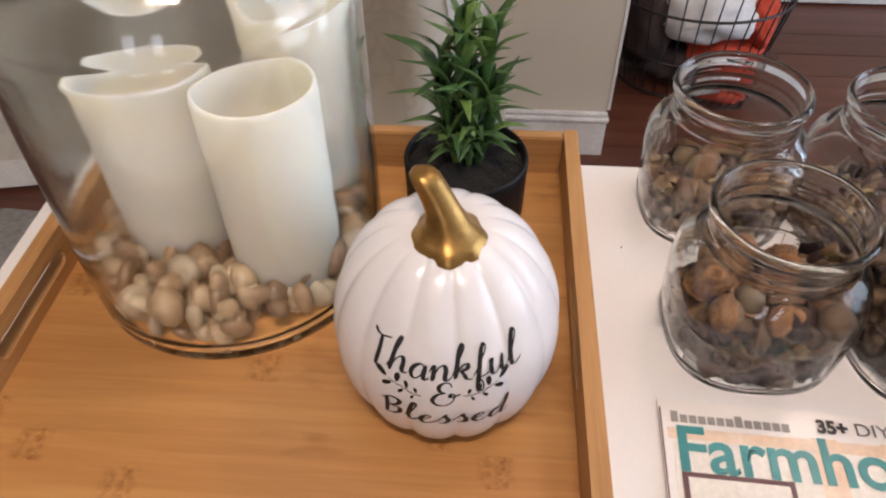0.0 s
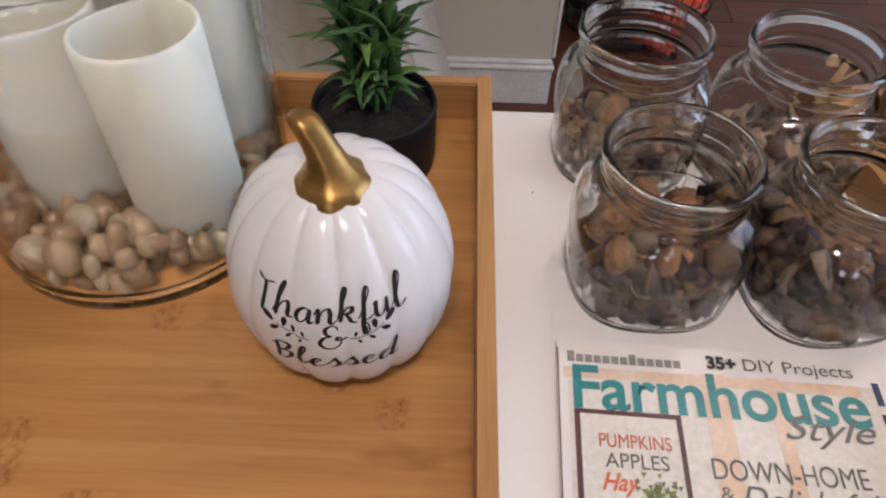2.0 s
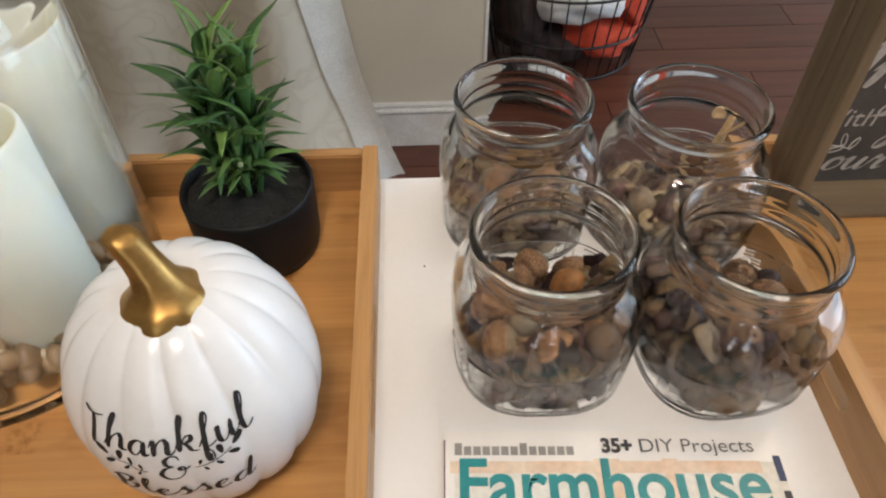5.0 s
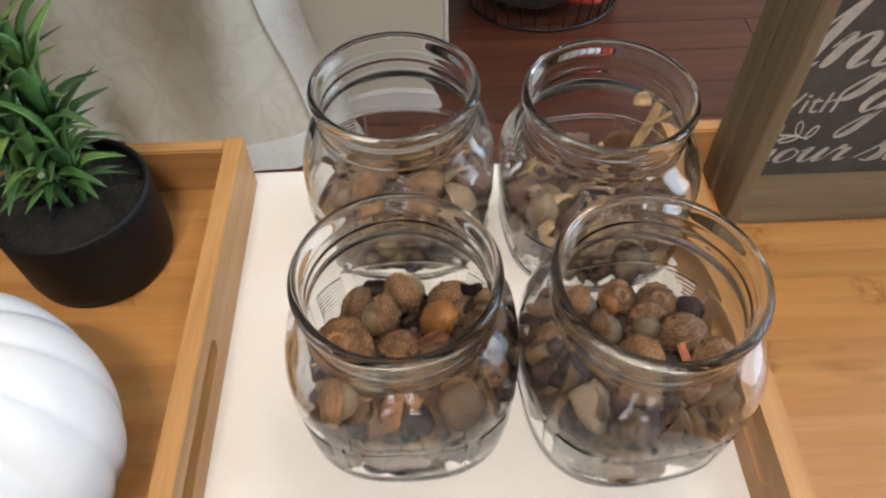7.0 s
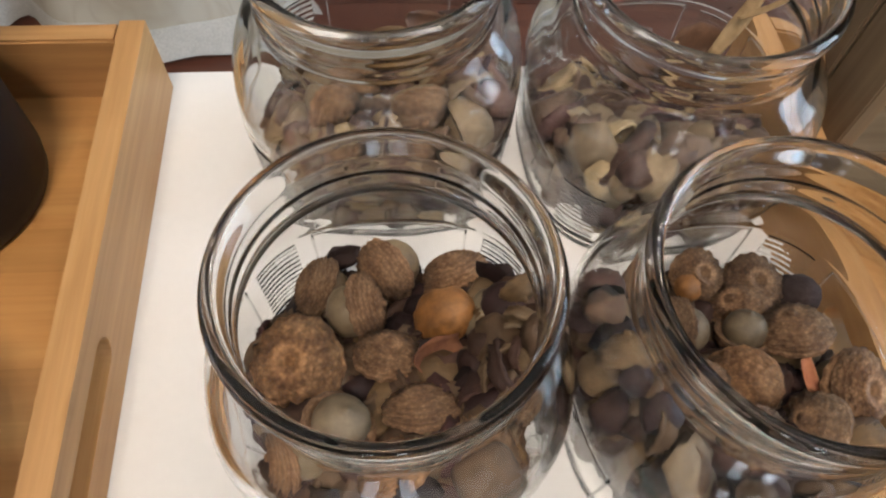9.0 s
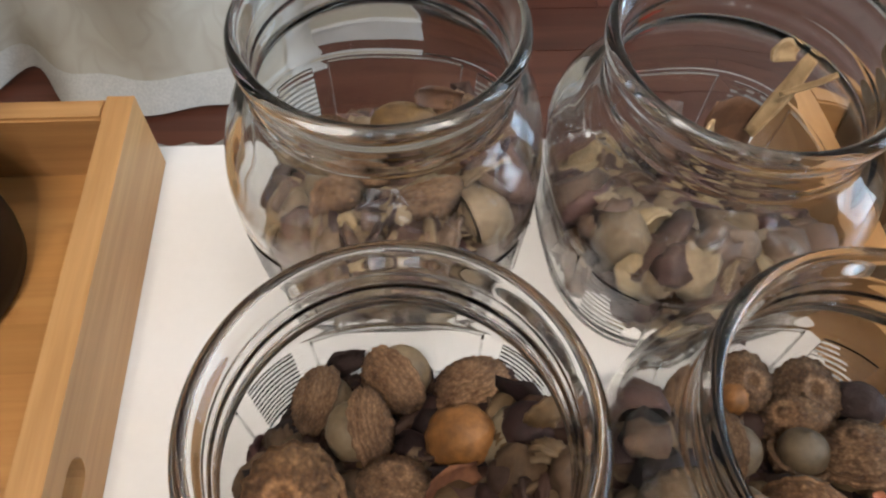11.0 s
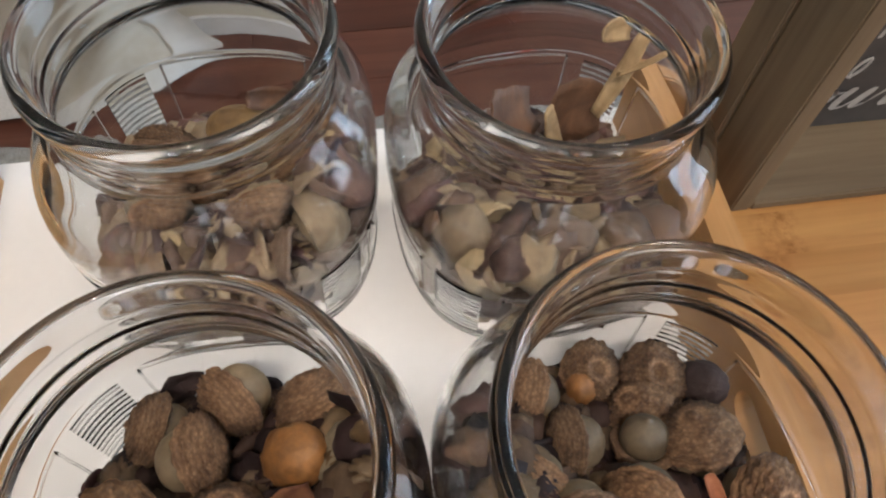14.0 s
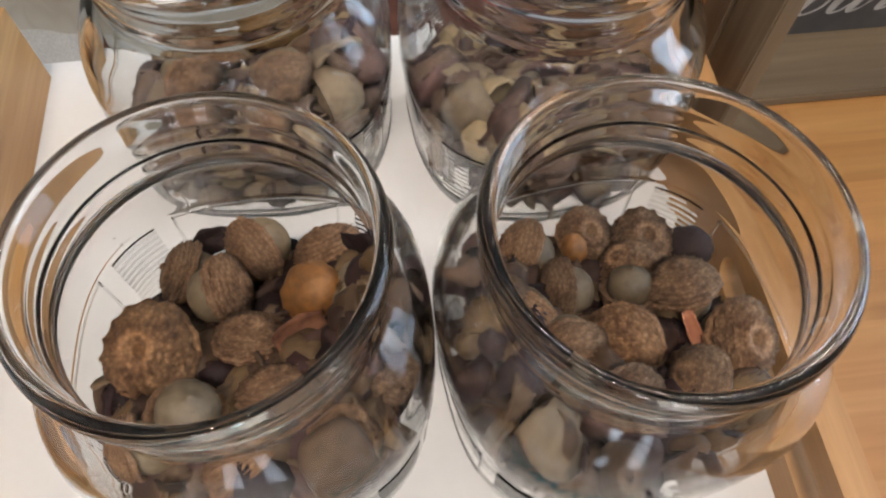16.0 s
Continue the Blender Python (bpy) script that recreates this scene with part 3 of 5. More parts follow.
skirting("baseboard_1", -2.5, 0.296, 1.227)
skirting("baseboard_2", 0.294, 2.5, 1.90)
solo("trim_corner", box(0.2945, 0.300, 1.226, 1.347, FLOOR_Z + 0.1, CEIL_Z), TRIM_PAINT, "white painted corner bead of the wall", "trim", "structure")

lampob = thing("ceiling_light", (0.12, -0.35, CEIL_Z), "white ceiling light bar with three round bulbs", "lamp")
part("base", box(-0.24, 0.24, -0.05, 0.05, -0.03, -0.0005, 0.006), LAMP_METAL, lampob)
for _x in (-0.15, 0.0, 0.15):
    part("socket", moved(lathe([(0.022, -0.031), (0.024, -0.036), (0.022, -0.048)], 24, True, True), pose(_x, 0, 0)), LAMP_METAL, lampob, "", True)
    part("bulb", moved(lathe([(0.020, -0.0485), (0.034, -0.062), (0.040, -0.080), (0.034, -0.098), (0.020, -0.110), (0.004, -0.114)], 28, True, True), pose(_x, 0, 0)), EMIT, lampob, "glowing round bulb", True)
# unseen second fixture, made up to go with the fill light
lampob_fill = copy_thing(lampob, pose(1.2, 1.3, CEIL_Z))

# grey rug under the table, with a ragged edge
rug_rows = []
for iy in range(30):
    row = []
    for ix in range(90):
        x, y = -0.9 + 2.2 * ix / 89, -0.5 + 1.485 * iy / 29
        if iy == 29:
            y += 0.012 * noise.noise((x * 40, 0, 0)) + 0.008 * noise.noise((x * 9, 3, 0)) - 0.03 * max(0, (x - 0.35))
        row.append((x, y, FLOOR_Z + 0.004 + (0.010 if 0 < iy < 29 else 0) + 0.004 * noise.noise((x * 30, y * 30, 1))))
    rug_rows.append(row)
solo("rug", loft(rug_rows, False), RUG, "grey short-pile rug lying on the wooden floor", "rug", "", True)

# sheer curtain that brushes the floor in front of the wall
cur = thing("curtain", (0, 0, 0), "sheer beige patterned curtain panel brushing the floor", "curtain")
rows, hem_rows, side_rows = [], [], []


def hem_y(x):
    y = 1.04 + 0.012 * math.sin(x * 17 + 1)
    y += 0.085 * math.exp(-((x + 0.27) / 0.045) ** 2)
    k = min(1, max(0, (x - 0.03) / 0.12))
    return y + 0.092 * k * k * (3 - 2 * k)


def curtain_point(s, h):
    """s: 0 at the far end, 1 at the free edge; h: height above the floor."""
    free = 0.150 - 0.36 * min(h, 0.20) - 0.16 * max(0, h - 0.20)
    x = -1.6 + (free + 1.6) * s
    y = 1.150 + 0.026 * math.sin(x * 24 + 0.8 * math.sin(x * 5)) + 0.016 * noise.noise((x * 6, h * 3, 0))
    k = math.exp(-(h / 0.10) ** 1.4)
    return Vector((x, min(y * (1 - k) + hem_y(x) * k, 1.20), h))


for k in range(46):
    h = 0.012 + 0.035 * k + (0.02 * noise.noise((1, k, 0)) if k else 0)
    rows.append([curtain_point(i / 160, h + (0.010 * noise.noise((i * 0.11, 0, 5)) if k == 0 else 0)) + Vector((0, 0, FLOOR_Z)) for i in range(157)])
part("panel", loft(rows, False), CURTAIN, cur, "", True)
for k in range(3):
    hem_rows.append([curtain_point(i / 160, 0.010 + 0.020 * k + 0.010 * noise.noise((i * 0.11, 0, 5))) + Vector((0, -0.004, FLOOR_Z)) for i in range(157)])
part("bottom_hem", loft(hem_rows, False), HEM, cur, "doubled pale hem", True)
for k in range(46):
    h = 0.010 + 0.035 * k
    side_rows.append([curtain_point(s, h) + Vector((0, -0.006, FLOOR_Z)) for s in (0.965, 0.975, 0.985, 0.993, 1.0)])
part("side_hem", loft(side_rows, False), HEM, cur, "doubled pale side hem", True)

# ---- white table ----
TX0, TX1, TY0, TY1 = -0.29, 0.86, -0.04, 0.558
table = thing("table", (0, 0, 0), "white laminate-topped low table", "table")
part("tabletop", box(TX0, TX1, TY0, TY1, -0.03, 0.0, 0.002), WHITE_TOP, table)
for x in (TX0 + 0.04, TX1 - 0.04):
    for y in (TY0 + 0.04, TY1 - 0.06):
        part("leg", box(x - 0.022, x + 0.022, y - 0.022, y + 0.022, FLOOR_Z + (0.014), -0.0305, 0.002), WHITE_TOP, table)


# ---- bamboo trays ----
def tray(x0, x1, y0, y1, label):
    t = thing("serving_tray", ((x0 + x1) / 2, (y0 + y1) / 2, 0), label, "tray", "bamboo trays on the table")
    w, d = (x1 - x0) / 2, (y1 - y0) / 2
    hgt, th = 0.043, 0.011
    part("bottom", box(-w + th, w - th, -d + th, d - th, 0.0, 0.006), BAMBOO_X, t)
    for s in (-1, 1):
        part("rail", box(-w + th + 0.0004, w - th - 0.0004, s * d - (th if s > 0 else 0), s * d + (th if s < 0 else 0), 0.0, hgt - 0.001, 0.0012), BAMBOO_RAIL_X, t)
        # side rail with a rounded hand slot cut through
        xo, xi = s * w, s * (w - th)
        sl, sz0, sz1 = 0.046, 0.0165, 0.0305
        outer = [(-d, 0.0), (d, 0.0), (d, hgt), (-d, hgt)]
        r = (sz1 - sz0) / 2
        zc = (sz0 + sz1) / 2
        slot = [(sl - r + r * math.cos(a), zc + r * math.sin(a)) for a in [radians(-90 + 20 * i) for i in range(10)]]
        slot += [(-sl + r + r * math.cos(a), zc + r * math.sin(a)) for a in [radians(90 + 20 * i) for i in range(10)]]
        bm = bmesh.new()
        sides = []
        for x in (xo, xi):
            ov = [bm.verts.new((x, y, z)) for y, z in outer]
            sv = [bm.verts.new((x, y, z)) for y, z in slot]
            es = [bm.edges.new((ov[i], ov[(i + 1) % 4])) for i in range(4)] + [bm.edges.new((sv[i], sv[(i + 1) % len(sv)])) for i in range(len(sv))]
            bmesh.ops.triangle_fill(bm, edges=es, use_beauty=True)
            sides.append((ov, sv))
        for a, b in zip(*sides):
            for i in range(len(a)):
                j = (i + 1) % len(a)
                bm.faces.new((a[i], a[j], b[j], b[i]))
        part("side_rail", bm, BAMBOO_RAIL_Y, t)
    return t


tray(-0.24, 0.143, 0.169, 0.547, "bamboo serving tray holding a candle jar, pumpkin and plant")
tray(0.420, 0.803, 0.169, 0.549, "bamboo serving tray with a framed sign standing in it")

# ---- large candle jar ----
CJ = (-0.107, 0.431, 0.0065)
candle_jar = thing("candle_jar", CJ, "large clear glass jar with rounded shoulders and thick rim", "jar")
prof_out = [(0.092, 0.0), (0.1, 0.002), (0.104, 0.008), (0.1045, 0.05), (0.1045, 0.13), (0.104, 0.2080), (0.1025, 0.2220), (0.0985, 0.2330), (0.092, 0.2410),
            (0.086, 0.2470), (0.0835, 0.2550), (0.0840, 0.2635)]
prof_in = [(0.0785, 0.2635), (0.0765, 0.2550), (0.0785, 0.2440), (0.0840, 0.2345), (0.0905, 0.2265), (0.0960, 0.2160), (0.0988, 0.2020), (0.1000, 0.13), (0.1000, 0.05), (0.0985, 0.012), (0.09, 0.007)]
jar_body = part("glass_body", lathe(smooth_profile(prof_out + prof_in, 3), 96, True, True), BIG_GLASS, candle_jar, "", True)
jar_body.visible_shadow = False
jar_rim = part("rim", lathe([(0.0800, 0.2645), (0.0860, 0.2645), (0.0905, 0.268), (0.092, 0.274), (0.0900, 0.280), (0.0860, 0.2815), (0.0825, 0.278), (0.0800, 0.272), (0.0800, 0.2645)], 96), BIG_GLASS, candle_jar, "thick rolled glass rim", True)
jar_rim.visible_shadow = False
stones = ([], [])
rnd = random.Random(4)
for i in range(400):
    for _try in range(20):
        a, r = rnd.uniform(0, 6.283), 0.094 * math.sqrt(rnd.uniform(0.05, 1))
        x, y = r * math.cos(a), r * math.sin(a)
        z = rnd.choice((0.010, 0.014, 0.022, 0.030, 0.037))
        if r > 0.06 or z > 0.026:
            break
    s = rnd.uniform(0.0070, 0.0155)
    size = (s, s * rnd.uniform(0.62, 0.95), s * rnd.uniform(0.42, 0.70))
    lim = 0.0992 - s * 0.75
    if r > lim:
        x, y = x * lim / r, y * lim / r
    blob((x, y, max(z, 0.0075 + s * 0.6)), size, i, 0.22, 2, 1.0, stones)
pile_thing("pebbles", stones, PEBBLE, "tan and cream river pebbles filling the jar bottom", "pebbles", pose(*CJ))


def candle(name, x, y, r, z0, z1, hollow, label):
    c = thing(name, (x, y, z0), label, "candle", "candles in the jar")
    h = z1 - z0
    part("wax", lathe([(r * 0.95, 0), (r, 0.003), (r, h * 0.5), (r, h - 0.004), (r - 0.0008, h - 0.001), (r - 0.002, h), (r - 0.0032, h - 0.002), (r - 0.005, h - hollow * 0.6), (r - 0.009, h - hollow), (0.004, h - hollow - 0.004)], 56, True, True), WAX, c, "", True)


candle("pillar_candle", -0.0625, 0.402, 0.0355, 0.030, 0.174, 0.046, "ivory pillar candle with a hollowed top, standing in pebbles")
candle("pillar_candle", -0.140, 0.427, 0.041, 0.030, 0.174, 0.034, "wide ivory pillar candle standing in pebbles")
candle("pillar_candle", -0.058, 0.478, 0.0355, 0.030, 0.196, 0.030, "tall ivory pillar candle standing in pebbles")

# ---- pumpkin ----
PK = (0.0515, 0.3315, 0.0065)
PK_PROF = [(0.002, 0.007), (0.022, 0.003), (0.040, 0.0003), (0.0490, 0.0040), (0.0560, 0.0130), (0.0612, 0.0260), (0.0645, 0.0420), (0.0655, 0.0560), (0.0648, 0.0700), (0.0618, 0.0850),
           (0.0560, 0.1000), (0.0475, 0.1135), (0.037, 0.1235), (0.026, 0.1290), (0.016, 0.1295), (0.006, 0.126)]
LOBES = 14


def pk_radius(z):
    side = PK_PROF[2:13]
    for (r0, z0), (r1, z1) in zip(side, side[1:]):
        if z0 <= z <= z1:
            return r0 + (r1 - r0) * (z - z0) / (z1 - z0)
    return side[-1][0]


def lobe(a, r, z=0.06):
    """Creases are shallow round the middle and deepen towards base and crown."""
    k = abs(math.sin(a * LOBES / 2 + 0.5))
    deep = 0.015 + 0.055 * min(1, abs(z - 0.062) / 0.062) ** 1.5
    return r * (1 - deep * (1 - k) ** 1.5 * min(1, r / 0.03)) + 0.0006 * noise.noise((math.cos(a) * 3, math.sin(a) * 3, r * 30))


pumpkin = thing("pumpkin", PK, "white glazed ceramic pumpkin with gold stem and black lettering", "pumpkin")
N = 240
part("body", loft([[(lobe(2 * math.pi * i / N, r, z) * math.cos(2 * math.pi * i / N), lobe(2 * math.pi * i / N, r, z) * math.sin(2 * math.pi * i / N), z) for i in range(N)] for r, z in smooth_profile(PK_PROF)], True, True, True), CERAMIC, pumpkin, "", True)
# stem: fluted, flaring into an uneven foot, leaning over at its tip
stem_rows = []
axis = [(0.002, -0.006, 0.1265), (0.002, -0.006, 0.1285), (0.0015, -0.005, 0.132), (0.001, -0.004, 0.137), (-0.001, -0.002, 0.143), (-0.004, 0.0, 0.149), (-0.007, 0.002, 0.154), (-0.0095, 0.003, 0.1585), (-0.0115, 0.0035, 0.1615), (-0.0125, 0.0035, 0.163)]
rad = [0.0212, 0.0220, 0.0158, 0.0114, 0.0094, 0.0086, 0.0083, 0.0080, 0.0068, 0.003]
for (x, y, z), r in zip(axis, rad):
    k = max(0, (r - 0.006) / 0.016)
    stem_rows.append([(x + r * (1 + 0.035 * k * math.cos(8 * a) + 0.035 * math.cos(5 * a + 1)) * math.cos(a), y + r * (1 + 0.035 * k * math.cos(8 * a) + 0.035 * math.cos(5 * a + 1)) * math.sin(a), z - 0.002 * k * (r > 0.02) * (1 - math.cos(a + 1.57)) * 0.5) for a in [2 * math.pi * i / 56 for i in range(56)]])
part("stem", loft(stem_rows, True, True, True), GOLD, pumpkin, "gold painted stem", True)


def on_pumpkin(bm, z_mid, lift=0.0007, a_mid=-88.0):
    """Wraps flat lettering round the pumpkin's front; y is height above z_mid."""
    for v in bm.verts:
        z = z_mid + v.co.y
        r = pk_radius(z)
        a = radians(a_mid) + v.co.x / 0.0645
        rr = lobe(a, r, z) + lift + v.co.z
        v.co = Vector((rr * math.cos(a), rr * math.sin(a), z))
    return bm


def arc(bm, bend):
    for v in bm.verts:
        v.co.y += bend * v.co.x ** 2
    return bm


part("lettering", on_pumpkin(script_bm("Thankful", -0.0425, 0.0445, 0.0092), 0.0820), BLACK_INK, pumpkin, "black script lettering")
part("lettering", on_pumpkin(script_bm("&", -0.0062, 0.0095, 0.0092), 0.0638), BLACK_INK, pumpkin, "black ampersand")
part("lettering", on_pumpkin(arc(script_bm("Blessed", -0.0335, 0.0370, 0.0082), -0.8), 0.0458), BLACK_INK, pumpkin, "black script lettering")
for s in (-1, 1):
    tw = bmesh.new()
    stem_pts = [(s * (0.0105 + 0.0048 * k), 0.0010 * k * k * 0.35) for k in range(5)]
    ribbon(tw, stem_pts, 0.0006, 0.0005, 0, 0)
    for k, ang, l in ((0.5, 70, 0.0036), (0.8, -65, 0.0036), (1.7, 80, 0.0050), (2.0, -50, 0.0044), (3.0, 95, 0.0066), (3.3, -25, 0.0060), (4.0, 40, 0.0082)):
        px, py = s * (0.0105 + 0.0048 * k), 0.00035 * k * k
        c, d = s * math.cos(radians(ang)), math.sin(radians(ang))
        ring = []
        for q in range(12):
            t = 2 * math.pi * q / 12
            u, v = 0.0012 + l * 0.5 * (1 - math.cos(t)), l * 0.30 * math.sin(t) * (0.6 + 0.4 * (1 - math.cos(t)) / 2)
            ring.append(tw.verts.new((px + u * c - v * d, py + u * d + v * c, 0)))
        tw.faces.new(ring)
    part("sprig", on_pumpkin(tw, 0.0705), BLACK_INK, pumpkin, "black leafy sprig")

# ---- potted plant ----
PT = (0.0557, 0.4832, 0.0065)
plant = thing("potted_plant", PT, "green spiky artificial succulent in a black round pot", "plant")
part("pot", lathe([(0.041, 0.0), (0.043, 0.002), (0.0445, 0.010), (0.0455, 0.050), (0.0458, 0.0560), (0.0450, 0.0580), (0.0435, 0.0582), (0.0425, 0.0565), (0.0418, 0.0500)], 64, True, False), POT_BLACK, plant, "matt black round pot", True)
soil = lathe([(0.0425, 0.0500), (0.036, 0.0525), (0.024, 0.0535), (0.012, 0.0542), (0.002, 0.0545)], 48, False, True)
for v in soil.verts:
    v.co.z += 0.0025 * noise.noise(v.co * 160)
part("soil", soil, SOIL, plant, "black soil", True)


def leaf_mesh(length, width, droop, seed):
    rnd = random.Random(seed)
    n = 9
    rings = []
    tw = rnd.uniform(-0.4, 0.4)
    for i in range(n):
        t = i / (n - 1)
        y = length * (t - 0.10 * t * t)
        z = length * (0.26 * math.sin(t * 2.7) - droop * t * t + 0.9 * max(0, t - 0.72) ** 2)
        w = width * max(0.03, (0.55 + 1.7 * t - 2.25 * t * t) if t < 0.4 else (1 - t) ** 0.75 * 1.20)
        c, s = math.cos(tw * t), math.sin(tw * t)
        prof = [(-w, 0.15 * w), (-0.55 * w, -0.22 * w), (0, -0.40 * w), (0.55 * w, -0.22 * w), (w, 0.15 * w), (0.4 * w, 0.06 * w), (0, 0.0), (-0.4 * w, 0.06 * w)]
        rings.append([(a * c - b * s, y, z + a * s + b * c) for a, b in prof])
    me = mesh_of("leaf", loft(rings, True, True, True), LEAF, True)
    return me


LEAVES = [leaf_mesh(0.060, 0.0052, 0.16, 1), leaf_mesh(0.056, 0.0056, 0.26, 2), leaf_mesh(0.046, 0.0060, 0.36, 3), leaf_mesh(0.064, 0.0050, 0.06, 4), leaf_mesh(0.040, 0.0060, 0.34, 5)]
rnd = random.Random(11)
stalks = [(-0.018, 0.006, 0.145), (-0.004, -0.002, 0.172), (0.013, 0.004, 0.160), (0.0, 0.015, 0.150), (0.004, -0.014, 0.120), (-0.014, -0.010, 0.112), (0.018, -0.008, 0.108)]
for sx, sy, top in stalks:
    lean = Vector((sx * 0.9, sy * 0.9, 0))
    part("stalk", tube([(sx * 0.5, sy * 0.5, 0.052), (sx * 0.8, sy * 0.8, 0.08), (sx * 1.3, sy * 1.3, top - 0.03)], 0.0022, 7), LEAF, plant)
    z = 0.060
    a = rnd.uniform(0, 6.28)
    while z < top - 0.020:
        t = (z - 0.060) / (top - 0.060)
        a += 2.4
        elev = 24 + 46 * t + rnd.uniform(-9, 9)
        ob = new("leaf", rnd.choice(LEAVES[1:3] + LEAVES[4:] if t < 0.35 else LEAVES[:2] + LEAVES[3:4]))
        ob.parent = plant
        k = 0.5 + 0.8 * t
        sc = rnd.uniform(0.80, 1.18) * (0.74 if t < 0.25 else 1.0)
        ob.matrix_basis = Matrix.Translation((sx * k, sy * k, z)) @ pose(0, 0, 0, 0, 0, math.degrees(a)) @ pose(0, 0, 0, elev, 0, 0) @ Matrix.Scale(sc, 4)
        z += rnd.uniform(0.0024, 0.0042) * (0.75 + 0.7 * t)

# ---- glass jars ----
JARS = [((0.2486, 0.3806), 0.0), ((0.3632, 0.3740), 7.0), ((0.2468, 0.5078), -4.0), ((0.3630, 0.4942), 5.0)]
JAR_OUT = [(0.0440, 0.0000, 2.7), (0.0495, 0.0010, 2.7), (0.0525, 0.0040, 2.7), (0.0540, 0.0100, 2.7), (0.0549, 0.0220, 2.65), (0.0556, 0.0360, 2.6), (0.0561, 0.0475, 2.6), (0.0566, 0.0490, 2.6),
           (0.0568, 0.0560, 2.55), (0.0566, 0.0640, 2.5), (0.0554, 0.0720, 2.4), (0.0525, 0.0790, 2.25), (0.0478, 0.0840, 2.05), (0.0452, 0.0868, 2.0), (0.0447, 0.0895, 2.0),
           (0.0448, 0.0912, 2.0), (0.0452, 0.0926, 2.0), (0.0454, 0.0938, 2.0), (0.0452, 0.0952, 2.0), (0.0448, 0.0968, 2.0), (0.0448, 0.0990, 2.0), (0.0450, 0.1012, 2.0), (0.0449, 0.1036, 2.0),
           (0.0462, 0.1066, 2.0), (0.0473, 0.1090, 2.0), (0.0473, 0.1118, 2.0), (0.0460, 0.1140, 2.0), (0.0446, 0.1144, 2.0)]
JAR_IN = [(0.0434, 0.1138, 2.0), (0.0425, 0.1115, 2.0), (0.0422, 0.1060, 2.0), (0.0422, 0.0980, 2.0), (0.0422, 0.0900, 2.0), (0.0432, 0.0850, 2.0), (0.0478, 0.0795, 2.1), (0.0516, 0.0720, 2.35), (0.0536, 0.0620, 2.5),
          (0.0539, 0.0500, 2.6), (0.0529, 0.0300, 2.65), (0.0519, 0.0120, 2.7), (0.0485, 0.0060, 2.7), (0.0380, 0.0045, 2.7)]


def squircle(h, z, n, seg=112):
    out = []
    for i in range(seg):
        a = 2 * math.pi * i / seg
        c, s = abs(math.cos(a)), abs(math.sin(a))
        r = h / (c ** n + s ** n) ** (1 / n)
        out.append((r * math.cos(a), r * math.sin(a), z))
    return out


def fine(prof, cuts=3):
    out = []
    n = len(prof)
    for i in range(n - 1):
        p0, p1, p2, p3 = prof[max(i - 1, 0)], prof[i], prof[i + 1], prof[min(i + 2, n - 1)]
        for k in range(cuts):
            t = k / cuts
            out.append(tuple(0.5 * (2 * p1[j] + (p2[j] - p0[j]) * t + (2 * p0[j] - 5 * p1[j] + 4 * p2[j] - p3[j]) * t * t + (3 * p1[j] - p0[j] - 3 * p2[j] + p3[j]) * t ** 3) for j in range(3)))
    return out + [prof[-1]]


def glass_jar(place, turn, label):
    j = thing("glass_jar", (*place, 0.0005), label, "jar", "square glass jars of potpourri", "", turn)
    b = part("glass_body", loft([squircle(*r) for r in fine(JAR_OUT + JAR_IN)], True, True, True), JAR_GLASS, j, "", True)
    b.visible_shadow = False
    # raised frame line of each side panel and a ribbed patch at each corner, moulded in the glass
    def skin(a, z, lift):
        n = 2.66
        h = 0.0540 + 0.0016 * (z - 0.01) / 0.03
        return h / (abs(math.cos(a)) ** n + abs(math.sin(a)) ** n) ** (1 / n) + lift

    for q in range(4):
        loop = []
        for k in range(48):
            t = 2 * math.pi * k / 48
            u = max(-1, min(1, 1.6 * math.cos(t)))
            v = max(-1, min(1, 1.6 * math.sin(t)))
            a, z = radians(-90 + 29 * u), 0.0290 + 0.0170 * v
            r = skin(a, z, 0.0001)
            loop.append((r * math.cos(a), r * math.sin(a), z))
        o = part("panel_moulding", moved(tube(loop, 0.0005, 6, None, None, True), pose(0, 0, 0, 0, 0, 90 * q)), JAR_GLASS, j, "", True)
        o.visible_shadow = False
        rows = []
        for i in range(45):
            z = 0.0130 + 0.032 * i / 44
            lift = 0.0002 + 0.00010 * math.cos(i * math.pi / 2)
            row = []
            for a in (-9, -6, -3, 0, 3, 6, 9):
                r = skin(radians(45 + a), z, lift)
                row.append((r * math.cos(radians(45 + a)), r * math.sin(radians(45 + a)), z))
            for a in (9, 3, -3, -9):
                r = skin(radians(45 + a), z, -0.0008)
                row.append((r * math.cos(radians(45 + a)), r * math.sin(radians(45 + a)), z))
            rows.append(row)
        o = part("ribbed_patch", moved(loft(rows, True, True, True), pose(0, 0, 0, 0, 0, 90 * q)), JAR_GLASS, j, "ribbed corner patch")
        o.visible_shadow = False
    return j


glass_jar(*JARS[0], "square-shouldered clear glass jar holding acorns")
glass_jar(*JARS[1], "square-shouldered clear glass jar of acorns beside a tray")
glass_jar(*JARS[2], "square-shouldered clear glass jar of seed pods near the table edge")
glass_jar(*JARS[3], "square-shouldered clear glass jar of potpourri and wood chips")


